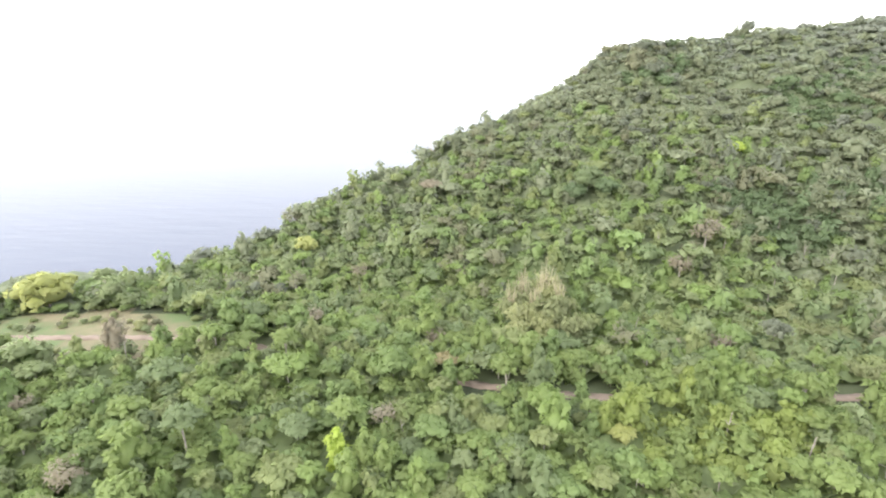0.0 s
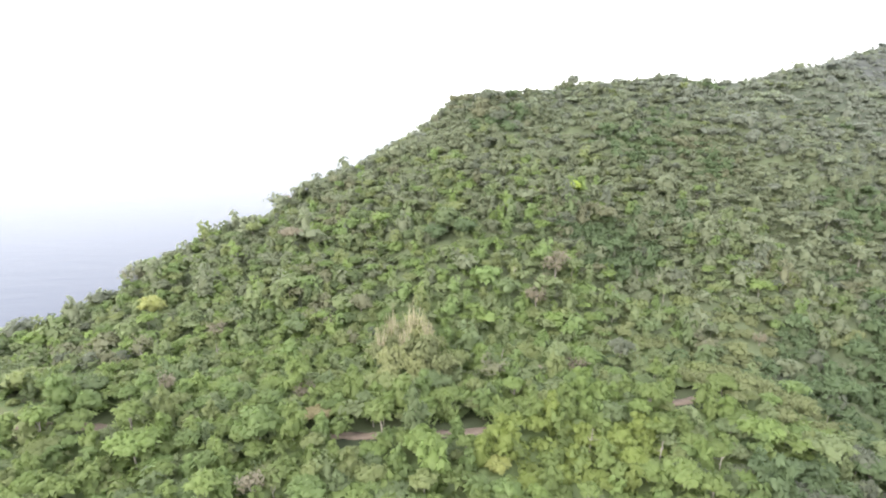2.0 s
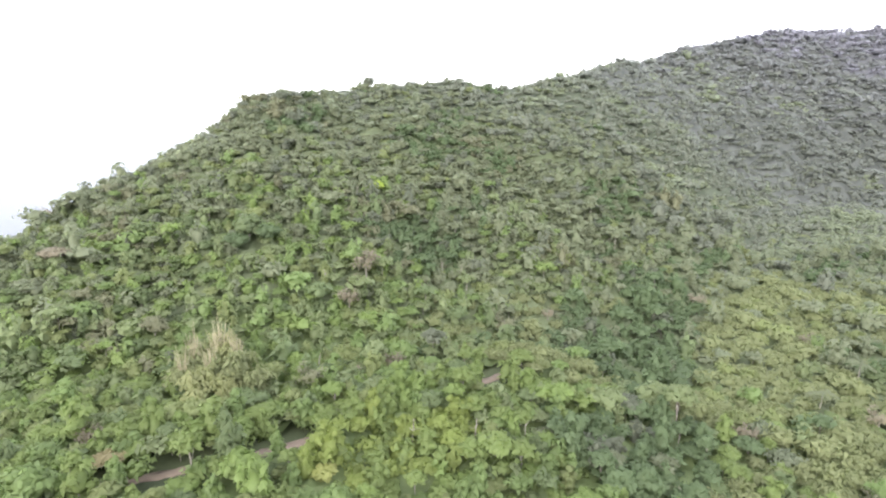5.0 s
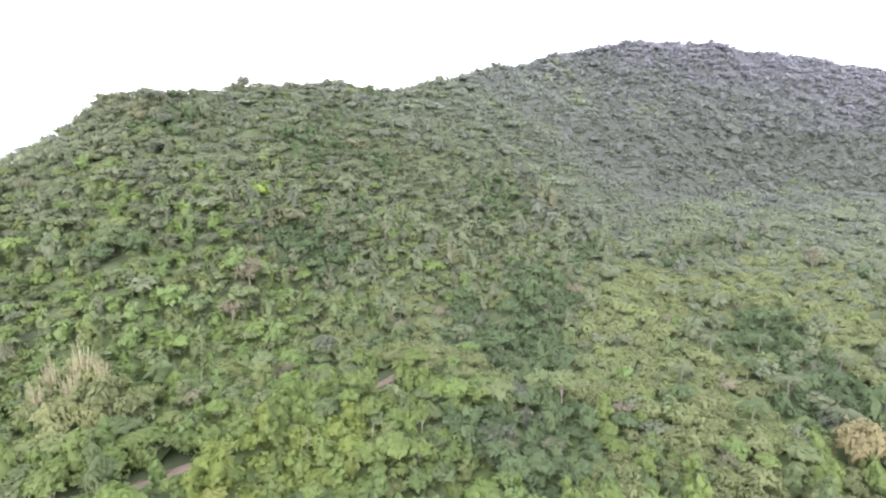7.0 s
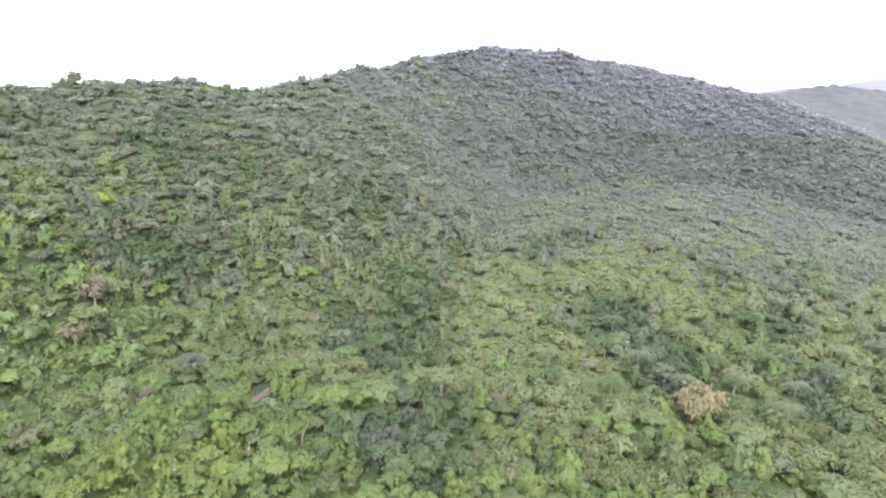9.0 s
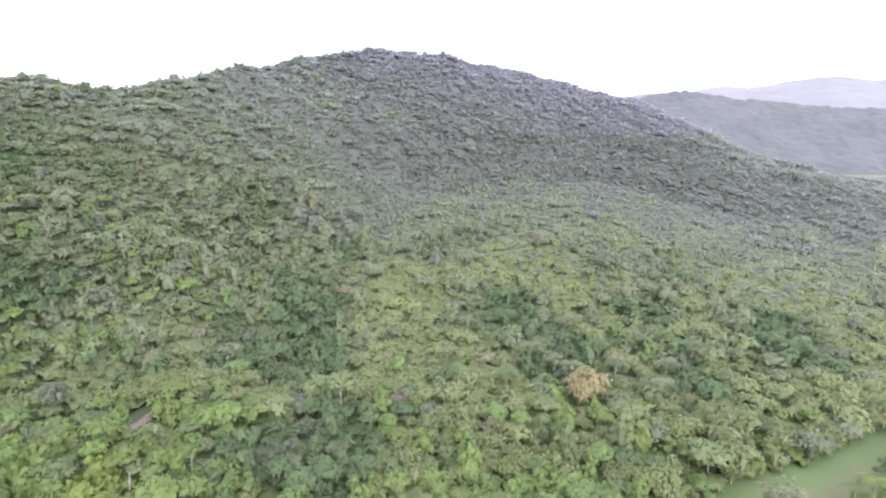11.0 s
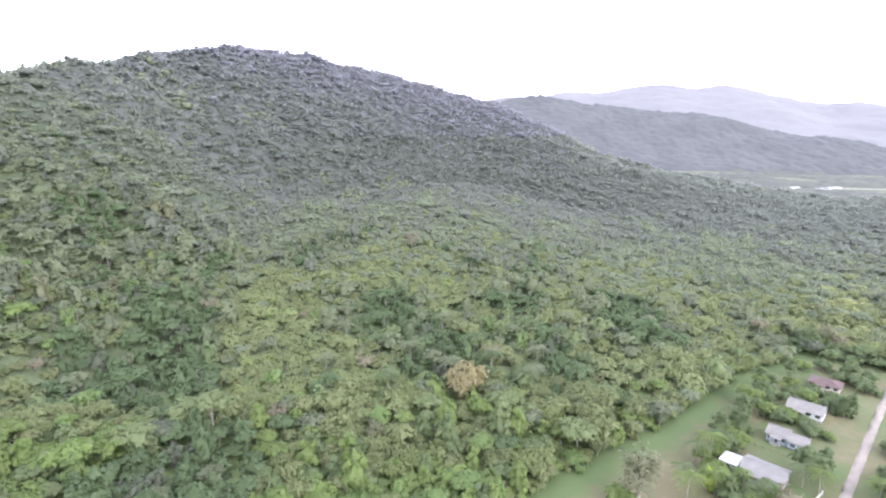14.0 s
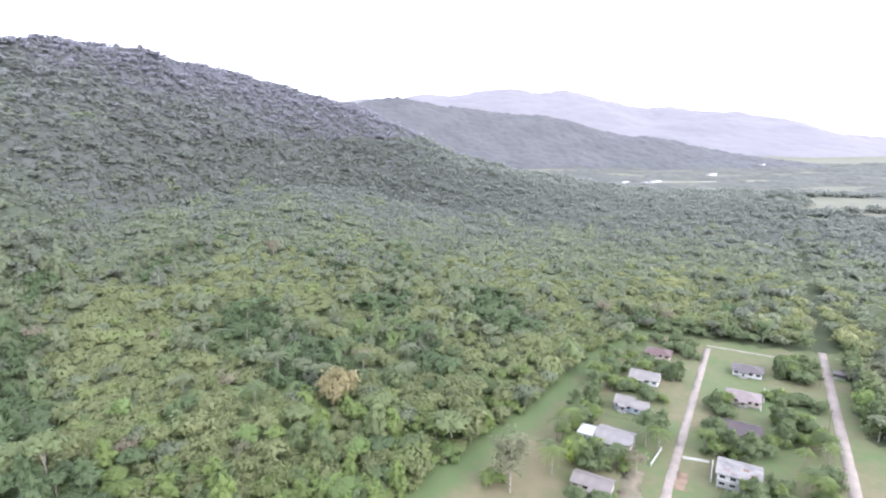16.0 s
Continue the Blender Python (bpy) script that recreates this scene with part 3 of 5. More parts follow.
def palm(seed, fronds, leaflets):
    rng = np.random.RandomState(seed)
    crown, wood = Shape(), Shape()
    top = np.array((rng.uniform(-0.5, 0.5), rng.uniform(-0.5, 0.5), 6.6))
    tube(wood, [(0, 0, -0.6), top * 0.35 + np.array((0.1, 0, 0)), top * 0.7, top], (0.24, 0.17, 0.14, 0.13), 6)
    for i in range(fronds):
        a, lift = i * 2.399, rng.uniform(-0.2, 1.0)
        out = np.array((math.cos(a), math.sin(a), 0))
        side = np.array((-out[1], out[0], 0))
        k = np.linspace(0, 1, leaflets)[:, None]
        spine = top + out * 4.2 * k * (1 - 0.12 * k) + np.array((0, 0, 1)) * (lift * 2.2 * k - (2.3 + lift) * k * k)
        for sgn in (-1, 1):
            w = 0.85 * np.sin(np.clip(k * 3.0 + 0.12, 0, 3.1))
            tip = spine + side * sgn * w + out * 0.35 - np.array((0, 0, 0.55)) * w
            wid = out * (4.2 / leaflets) * 0.34
            v = np.stack([spine - wid, spine + wid, tip + wid * 0.4, tip - wid * 0.4][::sgn], 1)
            crown.add(v, q=np.arange(4 * leaflets).reshape(-1, 4), nv=np.tile(unit(np.array((0, 0, 1.0)) + 0.5 * sgn * side), (4 * leaflets, 1)))
    return crown.done(), wood.done()


def bare(seed, cards):
    """A tree that has dropped most of its leaves: forked pale branches with sparse dry sprays."""
    rng = np.random.RandomState(seed)
    crown, wood = Shape(), Shape()
    tube(wood, [(0, 0, -1), (0.1, 0, 3), (0.2, 0.1, 6.2)], (0.24, 0.18, 0.1), 5)
    for i in range(9):
        a, z0 = i * 2.399, rng.uniform(3.6, 6.2)
        out = np.array((math.cos(a), math.sin(a), 0))
        e = out * rng.uniform(1.6, 2.9) + np.array((0, 0, z0 + rng.uniform(1.0, 2.6)))
        mid = out * 0.9 + np.array((0.1, 0, z0 + 0.6))
        tube(wood, [(0.1, 0, z0), mid, e], (0.1, 0.07, 0.03), 3)
        for j in range(2):
            f = mid + (e - mid) * rng.uniform(0.2, 0.9)
            tube(wood, [f, f + out * 0.5 + rng.normal(0, 0.7, 3) + np.array((0, 0, 0.8))], (0.05, 0.02), 3)
        p = mid + (e - mid) * rng.uniform(0.3, 1.15, (cards, 1)) + rng.normal(0, 0.6, (cards, 3))
        d = unit(p - np.array((0, 0, 4.6)))
        tufts(crown, rng, p, d, unit(d + 0.4 * UP), 0.5, 1.5)
    return crown.done(), wood.done()


def snag(seed):
    """A dead tree: a pale broken stem with a few stubs, and a little growth at its foot."""
    rng = np.random.RandomState(seed)
    crown, wood = Shape(), Shape()
    top = np.array((rng.uniform(-1.2, 1.2), rng.uniform(-1.2, 1.2), rng.uniform(8.5, 10.5)))
    tube(wood, [(0, 0, -1), top * 0.5, top], (0.21, 0.17, 0.10), 5)
    for i in range(3):
        f = top * rng.uniform(0.6, 0.95)
        tube(wood, [f, f + np.array((rng.uniform(-1.8, 1.8), rng.uniform(-1.8, 1.8), rng.uniform(0.4, 1.6)))], (0.13, 0.07), 4)
    d = unit(rng.normal(0, 1, (60, 3)) + 0.4 * UP)
    tufts(crown, rng, np.array((0, 0, 2.6)) + d * np.array((2.4, 2.4, 2.0)), d, unit(d + 0.4 * UP), 0.8)
    return crown.done(), wood.done()


FORMS = ["round", "draped", "flat", "tall", "emergent", "round", "draped", "bush", "tall", "flat"]
NEAR = [broadleaf(100 + i, f, 11 if f != "bush" else 8, 34, 0.62) for i, f in enumerate(FORMS)]
MIDDLE = [broadleaf(200 + i, f, 8, 11, 1.12, False, 0, 3, 1.3, 0.5) for i, f in enumerate(FORMS)]
FAR_FORMS = ("round", "flat", "tall", "round", "bush", "flat")
FAR = [broadleaf(300 + i, f, 6, 6, 1.45, False, 0, 3, 1.2, 0.8, 0.7, 0.55) for i, f in enumerate(FAR_FORMS)]
FARTHEST = [broadleaf(320 + i, f, 4, 5, 2.0, False, 0, 3, 1.1, 0.9, 0.6, 0.6) for i, f in enumerate(FAR_FORMS)]
BAMBOO_NEAR = [bamboo(400 + i, 22, 30, 0.68) for i in range(3)]
BAMBOO_OLD = [bamboo(405 + i, 20, 26, 0.6, True) for i in range(2)]
BAMBOO_MIDDLE = [broadleaf(410 + i, "bamboo", 13, 8, 0.92, False, 0, 3, 2.0, 0.6) for i in range(4)]
PALMS = [palm(420 + i, 15, 11) for i in range(2)]
BARE = [bare(430 + i, 34) for i in range(3)]
BROAD = broadleaf(150, "round", 18, 40, 0.5, low=0.62)
SNAGS = [snag(440 + i) for i in range(3)]


def part_mesh(name, shape, mats):
    v, t, q, nv = shape
    return mesh_object(name, v, t, q, mats, tone=np.full(len(v), 0.5), normals=nv)


TREE_BASES = {}


def tree_thing(kind, proto, leaf, label, category, group, x, y, size, turn, stretch=1.0):
    """A tree of its own: a trunk and a crown under an empty at its foot."""
    key = (kind, id(proto), leaf)
    m = pose(x, y, float(height(x, y)) - 0.1, 0, 0, turn)
    if key not in TREE_BASES:
        root = new(kind)
        crown = part_mesh("crown", proto[0], [M_LEAF[leaf]])
        trunk = part_mesh("trunk", proto[1], [M_CULM if category == "bamboo" else M_BARK])
        crown.parent = trunk.parent = root
        tagged(root, label, category, group)
        TREE_BASES[key] = root
        ob = root
        ob.matrix_basis = m
    else:
        ob = copy_thing(TREE_BASES[key], m)
        tagged(ob, label, category, group)
    ob.scale = (size, size, size * stretch)
    return ob


class Forest:
    """Trees beyond counting, joined into one object."""

    def __init__(self):
        self.parts = []

    def plant(self, proto, leaf, x, y, size, turn, tone, stretch=1.0, bark=True):
        self.parts.append((proto, leaf, x, y, size, turn, tone, stretch, bark))

    def build(self, name, label, category):
        leaves = sorted({p[1] for p in self.parts})
        V, T, Q, TM, QM, TN, NV = [], [], [], [], [], [], []
        n = 0
        zs = height(np.array([p[2] for p in self.parts]), np.array([p[3] for p in self.parts])) - 0.1
        for (proto, leaf, x, y, size, turn, tone, stretch, bark), z in zip(self.parts, zs):
            c, s = math.cos(turn) * size, math.sin(turn) * size
            for k, (v, t, q, nv) in enumerate(proto if bark else proto[:1]):
                slot = leaves.index(leaf) if k == 0 else len(leaves)
                w = np.empty_like(v)
                w[:, 0], w[:, 1], w[:, 2] = v[:, 0] * c - v[:, 1] * s + x, v[:, 0] * s + v[:, 1] * c + y, v[:, 2] * size * stretch + z
                V.append(w)
                w = nv.copy()
                w[:, 0], w[:, 1] = (nv[:, 0] * c - nv[:, 1] * s) / size, (nv[:, 0] * s + nv[:, 1] * c) / size
                NV.append(w)
                T.append(t + n), Q.append(q + n)
                TM.append(np.full(len(t), slot)), QM.append(np.full(len(q), slot))
                TN.append(np.full(len(v), tone))
                n += len(v)
        ob = mesh_object(name, np.concatenate(V), np.concatenate(T), np.concatenate(Q), [M_LEAF[k] for k in leaves] + [M_BARK],
                         np.concatenate(TM), np.concatenate(QM), np.concatenate(TN), normals=np.concatenate(NV))
        return tagged(ob, label, category, kind="stuff")


def valley_part(x, y):
    """How far each place of the plan belongs to the valley of bamboo and palms."""
    h = ridge(x, y, HEADLAND)
    d = np.hypot(x, y)
    return (1 - smooth(8, 26, h)) * smooth(90, 122, x + 0.15 * y + 22 * wave_noise(x, y, 75, 71)) * (1 - smooth(370, 510, d - 0.25 * np.maximum(y, 0)))


# room left in the forest round trees that stand out, and three gaps by the track to fit the camera's view: place and
# radius
GLADES = [(-18.7, 79.5, 4.2), (25, 136, 9.0), (25, 126, 9.0), (148.5, 6, 3.2), (-46, 175, 4.0), (32.9, 85, 3.5), (77.5, 159, 5.0), (49.5, 184, 4.5), (16, 162, 4.0), (-4, 205, 3.5), (0.8, 108.5, 3.2), (7, 99, 4.2), (31, 95, 3.4), (80.5, 94, 3.6), (-1.7, 120, 3.0), (107, 199.5, 3.5), (-112, 144, 9.0), (295, 43, 4.5)]


# stands of dark trees and of bamboo on the valley floor: place and half widths
# (142, 46) is a shaded gap, painted by darkening the leaves there
DARK_STANDS = [(95, 58, 13, 12), (130, 94, 10, 22), (140, 109, 12, 16), (182, 117, 20, 12), (237, 128, 24, 12), (174, 24, 17, 11), (204, 41, 18, 11), (223, -14, 20, 13), (177, -22, 13, 9), (204, -64, 15, 12),
               (142, 46, 5, 4), (396, 204, 28, 20), (430, 156, 34, 14), (333, -30, 30, 14), (300, 90, 22, 12)]
BAMBOO_STANDS = [(204, 79, 22, 16), (252, 51, 34, 16), (251, 101, 26, 14), (460, 138, 20, 10), (434, 55, 30, 12), (340, 32, 36, 16), (172, -38, 14, 10), (116, 30, 16, 16), (149, 30, 16, 9), (141, 66, 12, 9),
                 (173, 77, 14, 9), (323, -153, 34, 20), (247, -146, 36, 18), (186, -169, 20, 14), (394, 118, 30, 16), (255, 0, 20, 12), (300, -85, 45, 22), (395, -140, 45, 26), (340, -245, 45, 26), (270, -215, 30, 20)]


def stands(x, y):
    """0 where dark trees stand close, 1 where bamboo does."""
    p = 0.5 + 0.5 * wave_noise(x, y, 60, 11)
    for many, way in ((BAMBOO_STANDS, 0.55), (DARK_STANDS, -0.8)):
        for sx, sy, rx, ry in many:
            p = p + way * np.exp(-((x - sx) / rx) ** 2 - ((y - sy) / ry) ** 2)
    return np.clip(p + 0.16 * wave_noise(x, y, 24, 73), 0, 1)


PALM_SPOTS = [(168, -1), (170, 26), (173, -16), (187, -25), (142, -28), (163, 12), (180, 5), (192, -8), (158, -14), (176, 38), (199, 18), (185, 52), (150, 30), (205, -30), (160, 52), (196, 40)]
GLADES += [(px - 1.2, py, 2.7) for px, py in PALM_SPOTS]


def scatter(step, rng):
    """Jittered places of the plan, with what is needed to choose a tree for each."""
    i, j = np.meshgrid(np.arange(-42, 190), np.arange(-190, 96), indexing="ij")
    i, j = i.ravel(), j.ravel()
    x = (i + 0.5 * (j % 2)) * step + rng.uniform(-0.46, 0.46, len(i)) * step
    y = j * step * 0.9 + rng.uniform(-0.46, 0.46, len(i)) * step
    r = rng.rand(4, len(i))
    d, az = np.hypot(x, y), np.degrees(np.arctan2(x, y))
    keep = (d > 52) & (d < 860) & (az > -60) & (az < 155)
    x, y, r, d = x[keep], y[keep], r[:, keep], d[keep]
    keep = ~open_ground(x * PLAN, y * PLAN)[0] & ((seaward(x, y, HEADLAND) < 9))
    for cx_, cy_, cr in GLADES:
        keep &= np.hypot(x - cx_, y - cy_) > cr
    x, y, r, d = x[keep], y[keep], r[:, keep], d[keep]
    return zip(x.tolist(), y.tolist(), d.tolist(), valley_part(x, y).tolist(), plan_height(x, y).tolist(), stands(x, y).tolist(), *r.tolist())


# one forest, near to far, with more haze put into its leaf colour
HAZE_SERIES = ("mid", "moss", "sage", "far", "grey", "haze", "mist")


def leaf_choice(px, py, d, high, valley, patch, r2, r3, r4):
    """Which leaves a forest tree bears: fresh greens at the hill foot, duller ones up the slopes, grey-green and
    blue-grey ones on the far hill, as haze painted into the colour.
    """
    if r4 > 0.996 and d < 300:
        return "dry"
    if patch + 0.3 * (r3 - 0.5) < 0.27 and 85 < d < 340 and (valley > 0.05 or px > 78):
        return "deep" if r2 < 0.82 - 0.45 * smooth(200, 340, d) else "sage" if r2 < 0.92 else "plum"
    # light stands farther off take the hazed pale green
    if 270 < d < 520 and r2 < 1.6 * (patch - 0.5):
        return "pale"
    if math.hypot((px - 48) / 20, (py - 86) / 10) < 1 and r2 > 0.3:
        return "fresh"
    if 150 < d < 300 and valley < 0.4 and 0.9 * wave_noise(px, py, 70, 51) + r3 > 1.3:
        return "rust" if r2 < 0.7 else "plum"
    # painted haze thickens with distance and, near the hilltop, with height
    haze_step = np.interp(d + 1.6 * max(high - 98, 0), (105, 170, 250, 365, 490, 610, 720), range(7)) + 1.2 * (r3 - 0.5)
    k = int(min(max(round(haze_step), 0), 6 if high > 70 else 4))
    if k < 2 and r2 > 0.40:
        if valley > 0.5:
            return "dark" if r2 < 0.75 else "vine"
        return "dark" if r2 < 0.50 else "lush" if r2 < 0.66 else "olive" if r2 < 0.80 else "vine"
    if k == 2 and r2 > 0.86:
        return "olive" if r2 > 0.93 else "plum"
    return HAZE_SERIES[k]


near_forest, hill_forest, far_forest, valley_forest = Forest(), Forest(), Forest(), Forest()
counted = {"forest_tree": 0, "bamboo_clump": 0}
TREE_LABEL = {"deep": "deep blue-green broadleaf tree above the track", "dark": "dark green broadleaf tree above the track", "lush": "fresh green broadleaf tree above the track", "olive": "olive-green broadleaf tree above the track",
              "vine": "vine-covered green tree above the track", "mid": "green broadleaf tree above the track", "sage": "sage-green broadleaf tree above the track", "plum": "dull grey-green broadleaf tree above the track",
              "moss": "moss-green broadleaf tree above the track", "fresh": "yellow-green broadleaf tree above the track", "rust": "brownish olive tree above the track", "dry": "dry brown tree above the track"}
for px, py, d, valley, high, patch, r1, r2, r3, r4 in scatter(4.7, np.random.RandomState(7)):
    x, y = px * PLAN, py * PLAN
    form = int(r3 * 9.99)
    own = (r3 * 9.99) % 1
    crest = high > 52 and 190 < d < 335
    if crest and FORMS[form] not in ("round", "bush", "tall"):
        form = (0, 5, 7)[int(own * 2.99)]
    size = PLAN * (0.62 + 0.30 * r4 + (0.45 * own if r1 > 0.84 else 0)) * (1 + 0.12 * smooth(300, 380, d) + 0.12 * smooth(380, 640, d))
    stretch = (0.85 + 0.35 * r1) * (0.88 if crest else 1.0)
    turn = r2 * 6.283
    tone = 0.12 + 0.36 * patch + 0.52 * r1
    # tone contrast drops with distance, part of the haze put into the colour
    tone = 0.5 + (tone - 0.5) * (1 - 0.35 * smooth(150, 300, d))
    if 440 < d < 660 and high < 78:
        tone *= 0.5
    u, v = to_village(px, py)
    behind = 103 < u < 115 and -34 < v < 24
    if not behind and valley > r1 and patch + 0.7 * (r2 - 0.5) > 0.40 and r4 < 0.96:
        # with distance the bamboo goes over to leaf colours that hold haze
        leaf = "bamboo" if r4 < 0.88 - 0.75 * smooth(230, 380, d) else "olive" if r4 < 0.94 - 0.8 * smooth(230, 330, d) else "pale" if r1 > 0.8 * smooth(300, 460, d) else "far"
        if math.hypot((px - 215) / 70, (py + 190) / 60) < 1 and r2 < 0.25:
            leaf = "straw"
        if d < 150 and v < green_edge(u) + 14 and counted["bamboo_clump"] < 150:
            counted["bamboo_clump"] += 1
            tree_thing("bamboo_clump", BAMBOO_NEAR[int(r4 * 2.99)], leaf, "arching yellow-green bamboo clump beside the mown green", "bamboo", "bamboo along the green", x, y, size * 1.0, math.degrees(turn), 0.85)
        else:
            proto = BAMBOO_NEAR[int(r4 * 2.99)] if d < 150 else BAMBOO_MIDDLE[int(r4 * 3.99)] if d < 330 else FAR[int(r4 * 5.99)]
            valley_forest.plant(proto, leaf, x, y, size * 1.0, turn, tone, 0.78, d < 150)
        continue
    leaf = ("dark", "dark", "plum", "sage")[int(r2 * 3.99)] if behind else leaf_choice(px, py, d, high, valley, patch, r2, own, r4)
    if d < 160 and abs(py - track_y(px)) < 13 and -125 < px < 100 and counted["forest_tree"] < 290:
        counted["forest_tree"] += 1
        tree_thing("forest_tree", NEAR[form], leaf, TREE_LABEL[leaf], "tree", "trees along the track", x, y, size, math.degrees(turn), stretch)
    elif leaf == "dry" or d < 240 and r1 > 0.993:
        near_forest.plant(BARE[form % 3], "dry" if r3 > 0.5 else "rust", x, y, size * 0.9, turn, tone, 1.0)
    elif d < 230 and r1 < 0.014 and valley < 0.5:
        near_forest.plant(SNAGS[form % 3], "mid", x, y, size * 0.95, turn, tone, 1.0)
    elif d < 142:
        near_forest.plant(NEAR[form], leaf, x, y, size, turn, tone, stretch)
    elif d < 270 + 70 * r2:
        hill_forest.plant(MIDDLE[form], leaf, x, y, size * 1.04, turn, tone, stretch * 0.86, d < 260 and FORMS[form] == "emergent")
    else:
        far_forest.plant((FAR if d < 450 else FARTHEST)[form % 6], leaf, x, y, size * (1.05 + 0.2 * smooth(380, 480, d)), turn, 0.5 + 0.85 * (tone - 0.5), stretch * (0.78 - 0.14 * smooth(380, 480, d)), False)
for px, py, d, valley, high, patch, r1, r2, r3, r4 in scatter(4.1, np.random.RandomState(17)):
    # young trees that fill the gaps
    if d > 335 or d < 56 or valley > r1:
        continue
    leaf = leaf_choice(px, py, d, high, valley, patch, r2, (r3 * 7.99) % 1, 0.0)
    hill_forest.plant((MIDDLE if d < 250 else FAR)[int(r3 * 5.99)], leaf, px * PLAN, py * PLAN, PLAN * (0.50 + 0.28 * r4), r2 * 6.283, 0.1 + 0.6 * r1, 0.8 + 0.3 * r4, False)
near_forest.build("forest_trees_near_track", "dense green tropical trees on the hill foot", "forest")
hill_forest.build("hillside_forest", "dense mixed green forest covering the hillside", "forest")
far_forest.build("far_hill_forest", "forest on the far hill, its green greyed with haze", "forest")
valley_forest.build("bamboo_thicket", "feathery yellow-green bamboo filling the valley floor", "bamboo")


def undergrowth(name, x0, x1, y0, y1, step, cell, swell, near, far, leaf, label):
    """Lower trees and shrubs that close the gaps: crown beside crown."""
    xs, ys = np.arange(x0, x1, step), np.arange(y0, y1, step)
    X, Y = np.meshgrid(xs, ys, indexing="ij")
    r = np.random.RandomState(9)
    X, Y = X + r.uniform(-0.3, 0.3, X.shape) * step, Y + r.uniform(-0.3, 0.3, X.shape) * step
    D, A = np.hypot(X, Y), np.degrees(np.arctan2(X, Y))
    shut = open_ground(X * PLAN, Y * PLAN)[0] | (A < -58) | (A > 152) | (seaward(X, Y, HEADLAND) > 34)
    wide = shut.copy()
    wide[1:] |= shut[:-1]
    wide[:-1] |= shut[1:]
    wide[:, 1:] |= shut[:, :-1]
    wide[:, :-1] |= shut[:, 1:]
    crowns, tone = crown_swell(X, Y, cell)
    Z = plan_height(X, Y) + np.where(wide, -0.8, (1.6 if near > 400 else 1.0 if near > 280 else 0.4) + crowns * swell + r.uniform(-0.18, 0.18, X.shape) * swell)
    q = grid_faces(len(xs), len(ys))
    dq = D.ravel()[q]
    q = q[~wide.ravel()[q].any(1) & (dq.min(1) < far) & (dq.max(1) > near)]
    V = np.stack([X, Y, Z], -1).reshape(-1, 3) * PLAN
    ob = mesh_object(name, V, [], q, [M_LEAF[leaf]], tone=tone.ravel(), shade_smooth=True)
    return tagged(ob, label, "undergrowth", kind="stuff")


# these sheets carry gap shade in their colour, the farther ones haze too
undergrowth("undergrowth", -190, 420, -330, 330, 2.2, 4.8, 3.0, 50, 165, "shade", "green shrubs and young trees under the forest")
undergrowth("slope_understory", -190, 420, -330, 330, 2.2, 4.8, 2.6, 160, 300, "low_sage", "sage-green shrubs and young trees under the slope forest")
undergrowth("upper_understory", -60, 460, -420, 350, 3.0, 5.8, 1.9, 290, 420, "low_far", "lower trees of the upper forest, coloured with shade and haze")
undergrowth("far_understory", 100, 640, -560, 400, 3.6, 6.4, 2.0, 410, 590, "low_haze", "lower trees of the far forest, coloured with shade and haze")
undergrowth("farthest_understory", 150, 860, -660, 420, 4.2, 7.0, 2.0, 580, 870, "low_mist", "lower trees of the farthest forest, coloured with shade and blue haze")

# ---- the village ----
M_WALL = {
    "white": surface("white_painted_wall", (0.46, 0.46, 0.45), (0.58, 0.58, 0.57), 0.5, 0.8, fine=6),
    "cream": surface("cream_painted_wall", (0.38, 0.31, 0.27), (0.50, 0.42, 0.36), 0.5, 0.8, fine=6),
    "blue": surface("pale_blue_painted_wall", (0.26, 0.30, 0.36), (0.34, 0.38, 0.44), 0.5, 0.8, fine=6),
    "grey": surface("bare_grey_blockwork", (0.16, 0.16, 0.16), (0.24, 0.24, 0.23), 0.6, 0.9, fine=5),
}


def sheet_roof(name, a, b2, rough=0.55):
    """Corrugated sheets: ribs down the slope, stains and rust in patches."""
    m, nd, ln, b = node_material(name)
    n1 = noise_node(nd, ln, 0.35, 5)
    r = ramp(nd, [(0.3, a), (0.7, b2)])
    ln.new(n1, r.inputs[0])
    ln.new(r.outputs[0], b.inputs["Base Color"])
    b.inputs["Roughness"].default_value = rough
    tc = nd.new("ShaderNodeTexCoord")
    w = nd.new("ShaderNodeTexWave")
    w.bands_direction = "Y"
    w.inputs["Scale"].default_value = 1.4
    ln.new(tc.outputs["Object"], w.inputs["Vector"])
    bn = nd.new("ShaderNodeBump")
    bn.inputs["Strength"].default_value, bn.inputs["Distance"].default_value = 0.5, 0.04
    ln.new(w.outputs["Fac"], bn.inputs["Height"])
    ln.new(bn.outputs[0], b.inputs["Normal"])
    return m


